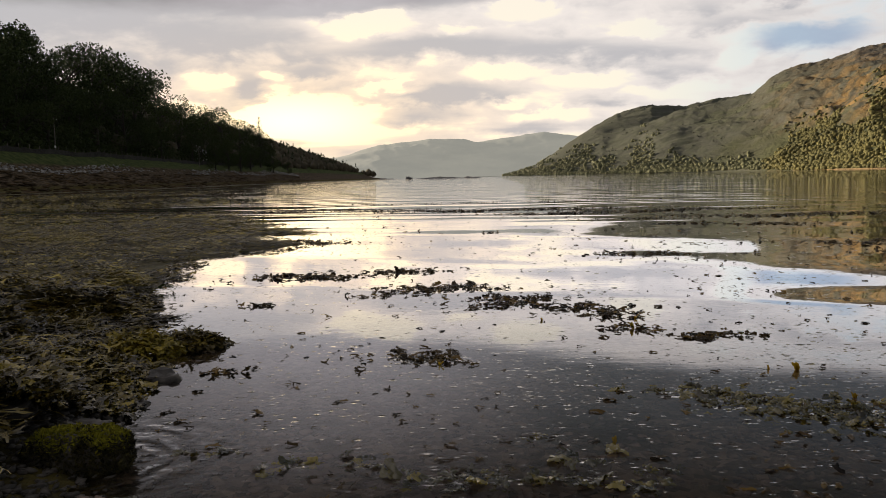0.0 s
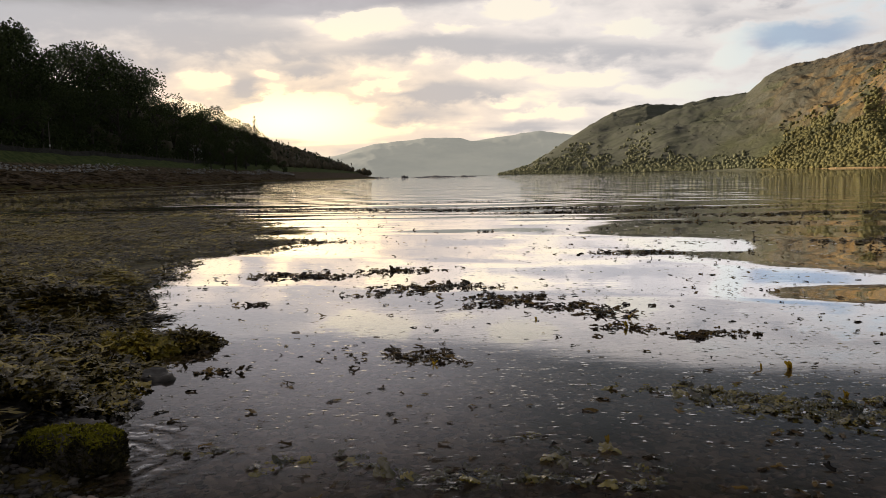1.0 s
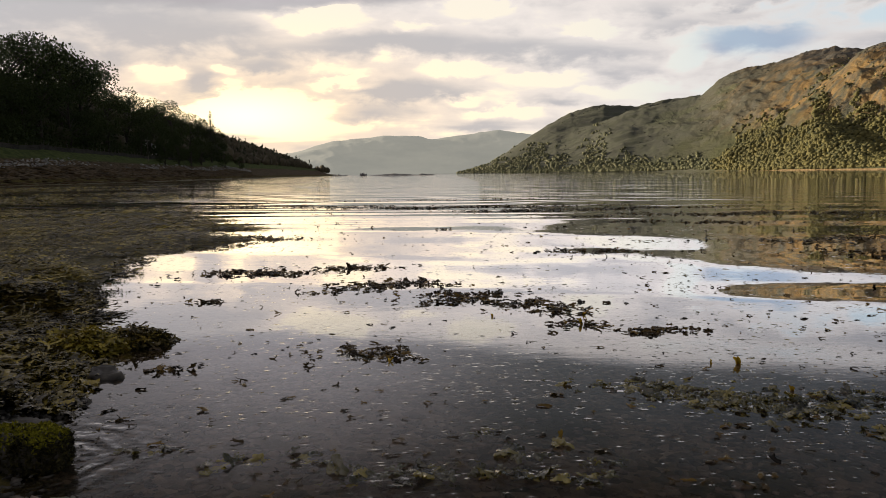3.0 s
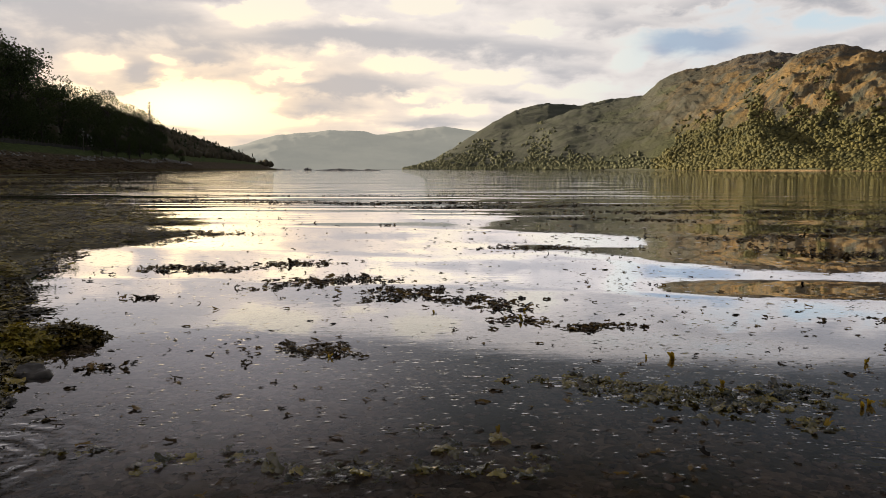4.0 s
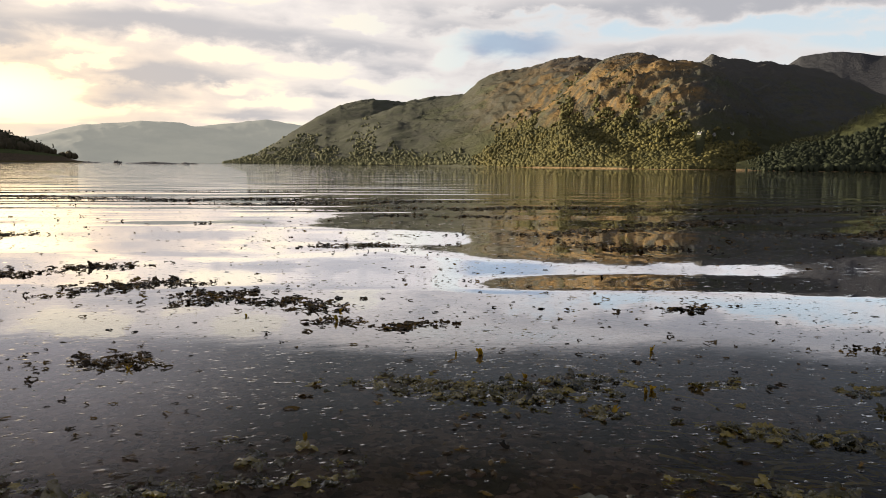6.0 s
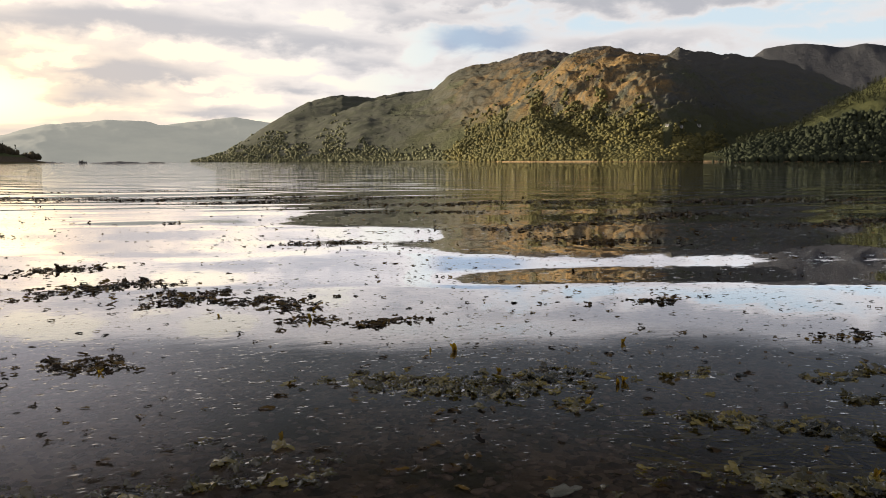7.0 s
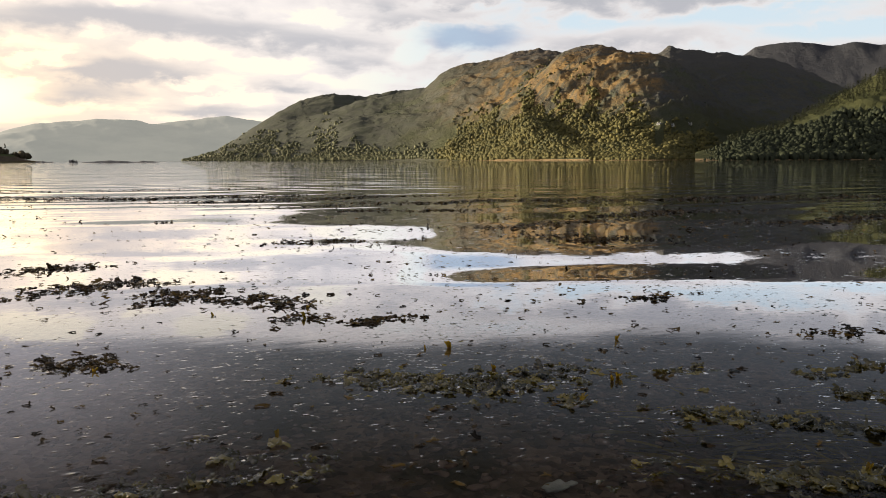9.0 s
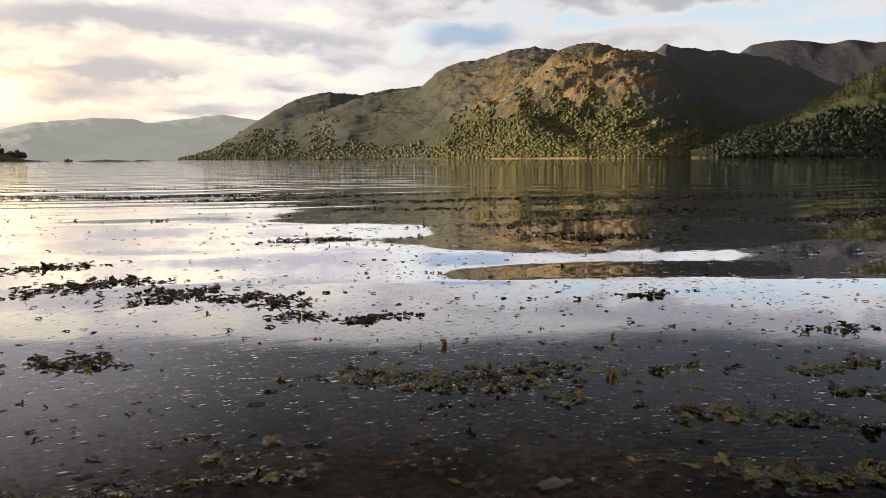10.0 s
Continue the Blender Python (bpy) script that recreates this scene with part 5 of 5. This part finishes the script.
# x, y, width, depth, heading, straps
PATCHES = [
    (-1.87, 11.85, 0.9, 0.30, 0.05, 90), (-0.65, 12.35, 0.8, 0.30, 0.0, 70), (-2.6, 12.1, 0.5, 0.3, 0.1, 30), (0.0, 10.5, 1.0, 0.35, -0.1, 90), (-0.5, 10.1, 0.7, 0.3, 0.2, 40),
    (0.8, 9.4, 0.8, 0.35, -0.1, 90), (1.45, 8.7, 0.7, 0.30, -0.3, 70), (1.78, 7.55, 0.32, 0.16, -0.1, 26), (1.75, 8.2, 0.35, 0.2, 0, 26), (2.33, 7.1, 0.55, 0.16, 0.0, 40), (0.45, 8.9, 0.4, 0.2, 0.1, 24),
    (-0.28, 6.54, 0.50, 0.28, -0.1, 30), (-0.05, 6.35, 0.30, 0.18, 0.1, 14), (-1.75, 6.1, 0.14, 0.06, 0, 7), (-1.85, 6.05, 0.06, 0.04, 0, 4), (1.15, 20.6, 0.35, 0.15, 0, 12),
    (3.5, 14.4, 1.3, 0.35, -0.1, 60), (5.48, 7.03, 0.40, 0.16, 0, 30), (8.7, 12.6, 1.5, 0.7, -0.3, 110), (8.2, 13.6, 1.2, 0.5, 0, 50), (7.0, 22.6, 0.9, 0.3, 0, 40), (9.0, 21.7, 1.5, 0.5, -0.2, 80),
    (-4.2, 18.8, 1.6, 0.5, 0.1, 110), (-3.0, 18.2, 1.0, 0.4, -0.1, 70), (-2.3, 9.3, 0.35, 0.12, 0, 14), (6.0, 4.95, 0.5, 0.22, -0.3, 26),
]

def drifting_weed():
    for row in PATCHES:
        weed_patch(*row[:5], int(row[5] * 1.5), tips=0.05)
    for row in SHALLOW:
        if row[5]:
            weed_patch(*row, tips=0.03, sunk=0.018, mat=M_OLIVE, label="olive-yellow bladder wrack just breaking the water surface")
    # upright fresh tips
    rng = np.random.default_rng(31)
    for x, y, tall in ((2.58, 5.84, 0.13), (2.38, 5.86, 0.08), (4.01, 5.53, 0.12), (3.32, 4.55, 0.15), (3.24, 4.5, 0.10), (2.80, 4.22, 0.11), (0.87, 4.31, 0.09), (-0.10, 6.22, 0.12), (2.62, 5.1, 0.09), (1.76, 7.5, 0.15), (0.95, 8.0, 0.07), (1.9, 8.0, 0.09), (3.45, 2.68, 0.10)):
        rows = [(0, 0, -0.01, tall / 0.24 * (0.4 + 0.3 * rng.random()), x * 9 + 0.5 * rng.normal(), 0.75 + 0.4 * rng.random(), 0.3 * rng.normal()) for _ in range(3)]
        v, q = scattered(TIP, rows, rng)
        ob = new("seaweed_tip", mesh_np("seaweed_tip", v, q, M_YELLOW))
        ob.matrix_basis = pose(x, y, 0)
        tagged(ob, "yellow fresh wrack tip standing out of the water", "seaweed", "weed tips")
    # loose scraps all over the near water
    n = 9000
    az = -26 + 84 * rng.random(n)
    r = np.sqrt(7 + (34.0**2 - 7) * rng.random(n) ** 1.9)
    x, y = polar(az, r)
    d = x - shore_x(y)
    gather = fbm(x * 0.5, y * 0.5, 71, 4)
    right = step(az, 8, 30) * step(r, 9, 15)
    keep = (d > 0.05) & (rng.random(n) < 0.10 + 0.42 * np.clip(gather, 0, 1) + 0.17 * right + 0.12 * step(r, 11, 6))
    x, y, r = x[keep], y[keep], r[keep]
    k = len(x)
    rows = np.stack([x, y, 0.001 + 0.004 * rng.random(k), 0.25 + 0.75 * rng.random(k) ** 2 + 0.012 * r, rng.random(k) * 6.283, 0.04 * rng.normal(size=k), 0.3 * rng.normal(size=k)], 1)
    v, q = scattered(SCRAP, rows, rng)
    tagged(new("weed_scraps", mesh_np("weed_scraps", v, q, M_FLOAT)), "small scraps of weed scattered over the water surface", "seaweed", kind="stuff")
    # lines of weed further out
    rows = []
    for cx, cy, wide, deep, count in ((2.3, 34, 7.5, 1.2, 420), (-2.5, 36, 4, 0.9, 90), (4.7, 30, 4.0, 0.9, 150), (-6.5, 37, 5, 0.8, 160), (9, 31, 7, 1.0, 200), (12, 26, 9, 2.0, 260), (14, 18, 4, 1.2, 160),
                                      (21, 24, 9, 1.5, 260), (17, 14, 5, 1.5, 220), (-9, 38, 6, 2, 200), (3, 44, 14, 1.5, 160), (26, 22, 8, 2, 200), (9.5, 16, 4, 1.5, 120)):
        a = rng.normal(size=(int(count * 1.5), 2)) * (wide * 0.40, deep * 0.22)
        for px, py in a:
            rows.append((cx + px, cy + py + 0.4 * math.sin(px * 1.3), 0.005 * rng.random(), 0.5 + 0.8 * rng.random(), rng.random() * 6.283, 0.01 + abs(rng.normal()) * 0.04, rng.normal() * 0.25))
    v, q = scattered(FINE, rows, rng)
    tagged(new("drift_lines", mesh_np("drift_lines", v, q, M_FLOAT)), "long dark lines of wrack drifting further out", "seaweed", kind="stuff")


drifting_weed()


def weed_heap(x, y, wide, deep, tall, turn, count, mat, label):
    """A mound of wrack left at the edge of the bed."""
    rng = np.random.default_rng(int(abs(x * 913 + y * 131)))
    a, r = rng.random(count) * 6.283, rng.random(count) ** 0.6
    px, py = np.cos(a) * r * wide / 2, np.sin(a) * r * deep / 2
    pz = tall * (1 - r**2) * (0.6 + 0.5 * rng.random(count))
    c, s = math.cos(turn), math.sin(turn)
    rows = np.stack([px * c - py * s, px * s + py * c, pz, 0.35 + 0.4 * rng.random(count), a + 0.8 * rng.normal(size=count), -0.25 * r + 0.08 * rng.normal(size=count), 0.35 * rng.normal(size=count)], 1)
    v, q = scattered(LEAFY, rows, rng)
    ob = tagged(new("seaweed_heap", mesh_np("seaweed_heap", v, q, mat)), label, "seaweed", kind="stuff")
    ob.matrix_basis = pose(x, y, 0.0)


weed_heap(-2.75, 6.85, 0.7, 0.5, 0.17, 0.0, 800, M_MOUND, "olive-yellow mound of wrack at the water's edge")
weed_heap(-2.38, 7.10, 0.55, 0.32, 0.13, 0.1, 420, M_HEAP, "dark brown mound of wrack reaching into the water")
weed_heap(-2.88, 6.12, 0.55, 0.7, 0.20, 0.3, 700, M_HEAP, "dark brown mound of wrack by the water")


def sunken_weed():
    """Long straps that stream just under the surface of the shallows."""
    rng = np.random.default_rng(66)
    n = 150
    x, y = 3.9 + 0.9 * rng.normal(size=n), 3.1 + 0.45 * rng.normal(size=n)
    keep = np.hypot(x, y) > 3.3
    x, y = x[keep], y[keep]
    k = len(x)
    rows = np.stack([x, y, -0.11 + 0.08 * rng.random(k), 0.5 + 0.6 * rng.random(k), -0.5 + 0.3 * rng.normal(size=k), 0.02 * rng.normal(size=k), 0.15 * rng.normal(size=k)], 1)
    v, q = scattered(STRAP, rows, rng)
    tagged(new("sunken_weed", mesh_np("sunken_weed", v, q, M_OLIVE)), "long olive weed streaming under the shallow water", "seaweed", kind="stuff")


sunken_weed()

# ---- stones ----
def stone_bm(seed, sx, sy, sz, rough=0.18, detail=2, flat=0.0):
    """A worn stone, about sx by sy by sz, its foot at z = 0."""
    bm = bmesh.new()
    bmesh.ops.create_icosphere(bm, subdivisions=detail, radius=0.5)
    off = Vector((seed * 3.1, seed * 1.7, seed * 0.9))
    for v in bm.verts:
        p = v.co.copy()
        square = Vector([math.copysign(abs(c * 2) ** 0.75, c) * 0.5 for c in p])
        k = 1 + rough * noise.noise(p * 2.2 + off) + rough * 0.5 * noise.noise(p * 5.5 + off)
        v.co = Vector((square.x * sx * k, square.y * sy * k, (square.z * (1 - flat) + 0.5) * sz * k))
    return bm


def mossy_rock():
    rock = holder("mossy_rock", (-1.99, 4.12, -0.07), 4)
    part("stone", stone_bm(3, 0.50, 0.25, 0.28, 0.12, 4), M_WETSTONE, rock, "dark wet barnacled stone", True)
    rng = np.random.default_rng(8)
    for name, mat, n, lo, hi, size, label in (("moss_cover", M_MOSS, 9000, 0.225, 0.36, 0.011, "green-yellow tufted moss"), ("weed_fringe", M_FRINGE, 7000, 0.05, 0.24, 0.015, "dark olive weed fringe")):
        d = rng.normal(size=(n, 3))
        d /= np.linalg.norm(d, axis=1)[:, None]
        off = Vector((9.3, 5.1, 2.7))
        sq = np.sign(d) * np.abs(d) ** 0.75 * 0.5
        k = np.array([1 + 0.12 * noise.noise(Vector(p) * 1.1 + off) + 0.06 * noise.noise(Vector(p) * 2.75 + off) for p in d]) * (1.02 + 0.07 * rng.random(n))
        p = np.stack([sq[:, 0] * 0.50 * k, sq[:, 1] * 0.25 * k, (sq[:, 2] + 0.5) * 0.28 * k], 1)
        limit = 0.02 * rng.normal(size=n) + 0.02 * np.sin(p[:, 0] * 25)
        p = p[(p[:, 2] > lo + limit) & (p[:, 2] < hi + limit)]
        v, q = cards(p, size * (0.6 + rng.random(len(p))), rng, 0.5)
        ob = new(name, mesh_np(name, v, q, mat, False))
        ob.parent, ob["label"] = rock, label
    tagged(rock, "low rock topped with green-yellow moss at the water's edge", "rock")


mossy_rock()


def near_stones():
    rng = np.random.default_rng(14)
    for x, y, sx, sy, sz, mat, label in (
            (-2.14, 4.50, 0.26, 0.22, 0.14, M_WETSTONE, "dark grey rounded stone behind the mossy rock"),
            (-2.75, 4.75, 0.36, 0.28, 0.14, M_WETSTONE, "grey flat stone among the wrack"),
            (-2.15, 5.25, 0.18, 0.14, 0.10, M_WETSTONE, "dark olive wet stone at the edge of the weed"),
            (-1.82, 4.95, 0.14, 0.10, 0.06, M_STONE, "small pale wet stone in the shallows"),
            (-1.70, 4.80, 0.16, 0.11, 0.05, M_WETSTONE, "small flat wet stone in the shallows"),
            (-2.20, 5.95, 0.26, 0.22, 0.15, M_WETSTONE, "round dark wet stone standing in the shallows"),
            (-2.95, 4.25, 0.34, 0.26, 0.12, M_WETSTONE, "dark wet stone on the shingle"),
            (-2.62, 3.95, 0.22, 0.18, 0.09, M_WETSTONE, "reddish brown wet stone on the shingle"),
            (-1.60, 3.72, 0.12, 0.08, 0.06, M_PALE, "small white stone at the water's edge"),
            (-1.35, 3.95, 0.10, 0.05, 0.03, M_PALE, "tiny pale stone in the shallows")):
        z = float(ground_z(x, y)) - 0.03
        ob = part("stone", stone_bm(x * 7 + y, sx, sy, sz, 0.4, 3), mat, None, "", True)
        ob.matrix_basis = pose(x, y, z, 0, 0, rng.random() * 40 - 20)
        tagged(ob, label, "stone", "stones by the shore")
    # flat pale stone under the water
    ob = part("stone", stone_bm(5, 0.15, 0.09, 0.035, 0.6, 3), M_PALE, None, "", True)
    ob.matrix_basis = pose(2.08, 3.34, float(ground_z(2.08, 3.34)) + 0.03, 0, 0, 10)
    tagged(ob, "flat pale stone lying under shallow water", "stone", "stones by the shore")
    ob = part("stone", stone_bm(6, 0.07, 0.05, 0.03, 0.25, 2), M_PALE, None, "", True)
    ob.matrix_basis = pose(2.18, 3.35, float(ground_z(2.18, 3.35)) + 0.035, 0, 0, 10)
    tagged(ob, "small white pebble lying under shallow water", "stone", "stones by the shore")
    # cobbles on the bed and the shingle round the rock
    forms = []
    for k in range(6):
        bm = stone_bm(20 + k, 1.0, 0.75, 0.45, 0.55, 1)
        bm.faces.ensure_lookup_table()
        v = np.array([p.co[:] for p in bm.verts])
        q = np.array([[p.index for p in f.verts] + [f.verts[2].index] for f in bm.faces])
        bm.free()
        forms.append((v, q))
    for name, n, box_, size, mat, label in (
            ("bed_cobbles", 3800, (-1.8, 5.0, 2.2, 7.0), (0.03, 0.11), M_COBBLE, "brown cobbles on the bed of the shallows"),
            ("shingle", 4600, (-4.0, -1.2, 2.6, 5.3), (0.02, 0.085), M_WETSTONE, "wet dark shingle round the mossy rock")):
        x = box_[0] + (box_[1] - box_[0]) * rng.random(n)
        y = box_[2] + (box_[3] - box_[2]) * rng.random(n)
        s = size[0] + (size[1] - size[0]) * rng.random(n) ** 2
        rows = np.stack([x, y, ground_z(x, y) - 0.12 * s, s, rng.random(n) * 6.283, 0.15 * rng.normal(size=n), 0.15 * rng.normal(size=n)], 1)
        v, q = tri_scatter(forms, rows, rng)
        me = bpy.data.meshes.new(name)
        me.from_pydata(v.tolist(), [], q.tolist())
        me.materials.append(mat)
        me.polygons.foreach_set("use_smooth", np.full(len(me.polygons), True))
        tagged(new(name, me), label, "pebbles", kind="stuff")
    # rubble and boulders along the far bank
    n = 2600
    y = 95 + 420 * rng.random(n)
    w = 14.0 + 4.0 * rng.random(n) + 1.5 * np.sin(y / 17)
    x = bank_line(y) - w
    thin = rng.random(n) < 0.45 + 0.6 * fbm(y * 0.05, w * 0.2, 3, 3) + 0.5 * step(y, 330, 380)
    x, y = x[thin], y[thin]
    n = len(x)
    s = 0.35 + 0.9 * rng.random(n) ** 2
    rows = np.stack([x, y, ground_z(x, y) - 0.15 * s, s, rng.random(n) * 6.283, 0.3 * rng.normal(size=n), 0.3 * rng.normal(size=n)], 1)
    v, q = tri_scatter(forms, rows, rng)
    me = bpy.data.meshes.new("bank_rubble")
    me.from_pydata(v.tolist(), [], q.tolist())
    me.materials.append(M_BOULDER)
    tagged(new("bank_rubble", me), "pale grey boulders along the top of the beach", "boulders", kind="stuff")


def tri_scatter(forms, rows, rng):
    v, q = scattered(forms, rows, rng)
    return v, q[:, :3]


near_stones()


# ---- along the road on the bank ----
def spot(az, x):
    y = x / math.tan(math.radians(az))
    return x, y, float(ground_z(x, y))


def utility_pole(az, x, tall, notice):
    px, py, pz = spot(az, x)
    pole = holder("utility_pole", (px, py, pz - 0.4), 20)
    v, q = tube([(0, 0, 0), (0, 0, tall * 0.5), (0, 0, tall + 0.4)], [0.17, 0.15, 0.11], 10)
    new("shaft", mesh_np("shaft", v, q, M_POLE)).parent = pole
    bm = bmesh.new()
    box(bm, -0.8, 0.8, -0.06, 0.06, tall - 0.25, tall - 0.12)
    bmesh.ops.bevel(bm, geom=bm.edges[:], offset=0.015, segments=1, affect="EDGES")
    part("crossarm", bm, M_POLE, pole)
    for k in (-0.7, -0.25, 0.25, 0.7):
        v, q = tube([(k, 0, tall - 0.12), (k, 0, tall - 0.02), (k, 0, tall + 0.06)], [0.03, 0.05, 0.025], 7)
        new("insulator", mesh_np("insulator", v, q, M_WHITE)).parent = pole
    if notice:
        bm = bmesh.new()
        box(bm, -0.19, 0.19, -0.20, -0.17, 2.0, 2.6)
        bmesh.ops.bevel(bm, geom=bm.edges[:], offset=0.008, segments=1, affect="EDGES")
        part("notice_plate", bm, M_WHITE, pole, "small white notice plate")
    tagged(pole, "weathered wooden utility pole beside the shore road", "pole", "poles along the road")


utility_pole(-26.45, -104.0, 9.6, True)
utility_pole(-17.4, -104.0, 8.6, False)


def stone_wall():
    wall = holder("stone_wall", (0, 0, 0))
    rng = np.random.default_rng(3)
    ys = np.arange(60, 430, 0.9)
    xs = bank_line(ys) - 23.2
    zs = ground_z(xs, ys)
    tops = zs + 1.05 + 0.10 * rng.normal(size=len(ys)) + 0.2 * fbm(ys * 0.08, ys * 0, 2, 3)
    v = np.concatenate([np.stack([xs + o, ys, z], 1) for o, z in ((0.32, zs - 0.3), (0.22, tops), (-0.22, tops), (-0.32, zs - 0.3))])
    n = len(ys)
    v = v.reshape(4, n, 3).transpose(1, 0, 2).reshape(-1, 3)
    new("masonry", mesh_np("masonry", v, grid_quads(n, 4), M_WALL, False)).parent = wall
    for k in range(0, n, 5):
        bm = bmesh.new()
        box(bm, xs[k] - 0.36, xs[k] - 0.26, ys[k] - 0.05, ys[k] + 0.05, zs[k] - 0.2, zs[k] + 1.9 + 0.15 * rng.random())
        part("fence_post", bm, M_POLE, wall)
    tagged(wall, "long low dry-stone wall with fence posts beside the road", "wall")


stone_wall()


def house(az, r, place_z, wide, deep, eaves, ridge, turn, label):
    x, y = polar(az, r)
    z = place_z(az, x, y)
    home = holder("house", (float(x), float(y), z - 0.3), turn)
    bm = bmesh.new()
    box(bm, -wide / 2, wide / 2, -deep / 2, deep / 2, 0, eaves)
    a = [bm.verts.new((sx * wide / 2, 0, ridge)) for sx in (-1, 1)]
    for sx, top in ((-1, a[0]), (1, a[1])):
        b = [bm.verts.new((sx * wide / 2, sy * deep / 2, eaves)) for sy in (-1, 1)]
        bm.faces.new((b[0], b[1], top) if sx < 0 else (b[1], b[0], top))
    part("wall", bm, M_HARL, home)
    bm = bmesh.new()
    for sy in (-1, 1):
        c = [(-wide / 2 - 0.3, sy * (deep / 2 + 0.35), eaves - 0.2), (wide / 2 + 0.3, sy * (deep / 2 + 0.35), eaves - 0.2), (wide / 2 + 0.3, 0, ridge + 0.05), (-wide / 2 - 0.3, 0, ridge + 0.05)]
        lower = [bm.verts.new(p) for p in c]
        upper = [bm.verts.new((p[0], p[1], p[2] + 0.22)) for p in c]
        bm.faces.new(lower)
        bm.faces.new(upper)
        for k in range(4):
            bm.faces.new((lower[k], lower[(k + 1) % 4], upper[(k + 1) % 4], upper[k]))
    bmesh.ops.recalc_face_normals(bm, faces=bm.faces[:])
    roof = part("roof", bm, M_SLATE, home)
    for sx in (-1, 1):
        bm = bmesh.new()
        box(bm, sx * (wide / 2 - 0.5) - 0.45, sx * (wide / 2 - 0.5) + 0.45, -0.35, 0.35, ridge - 0.4, ridge + 1.2)
        part("chimney", bm, M_HARL, roof)
    for k in (-0.3, 0.0, 0.3):
        bm = bmesh.new()
        box(bm, k * wide - 0.5, k * wide + 0.5, -deep / 2 - 0.05, -deep / 2 + 0.1, 0.2 if k == 0 else 1.0, 2.2)
        part("door" if k == 0 else "window", bm, M_GLASS, home)
    tagged(home, label, "house")


def on_field(az, x, y):
    s = np.linspace(0, 1, 200)
    px, py, pz = FIELD_HILL.at(np.full(200, az), s)
    return float(pz[np.argmin((px - x) ** 2 + (py - y) ** 2)])


def on_bank(az, x, y):
    return float(ground_z(x, y))


def on_hill(az, x, y):
    return float(HILL.height(az, np.hypot(x, y)))


house(-17.3, 396, on_bank, 4.5, 5, 4.2, 7.0, 70, "white-walled house half hidden by dark trees")
house(51.2, 1075, on_field, 9, 5, 2.6, 4.8, -50, "long white cottage by the loch shore")
house(47.2, 1040, on_field, 7, 5, 2.8, 5.0, -45, "white cottage among trees on the hillside")
house(44.4, 1075, on_field, 6.5, 5, 2.8, 5.0, -45, "small white cottage among the trees")
house(44.7, 985, on_field, 11, 5, 2.6, 4.6, -45, "low grey-roofed cottage near the shore")
for az_, up_ in ((38.5, 2.45), (39.4, 2.3), (40.6, 2.4)):
    in_ = np.linspace(20, 500, 400)
    hx, hy, hz = HILL.at(np.full(400, az_), in_)
    r_ = float(np.hypot(hx, hy)[np.argmax(np.degrees(np.arctan2(hz, np.hypot(hx, hy))) > up_)])
    house(az_, r_, on_hill, 6, 4.5, 2.6, 4.2, -30 - az_, "white cottage in a row on the lower slope")



# ---- skerries on the loch ----
def skerry(az0, az1, r, tall, seed, name, label):
    n, rows = 70, 9
    f, g = np.meshgrid(np.linspace(0, 1, n), np.linspace(-1, 1, rows))
    x, y = polar(az0 + (az1 - az0) * f, r + g * 14)
    z = tall * (1 - g**2) * np.clip(4 * f * (1 - f), 0, 1) ** 0.35 * (0.75 + 0.5 * vnoise(f * 14, g * 1.5, seed)) - 0.35
    me = mesh_np(name, np.stack([x, y, z], -1).reshape(-1, 3), grid_quads(rows, n), M_WETSTONE)
    tagged(new(name, me), label, "islet")


skerry(-2.0, 2.9, 800, 2.1, 4, "skerry", "long low dark rocky islet lying in the loch")
skerry(-2.75, -2.2, 780, 3.6, 9, "sea_rock", "small dark rock standing out of the loch")
skerry(-5.2, -3.6, 960, 2.0, 12, "sand_spit", "low dark spit running out from the headland")
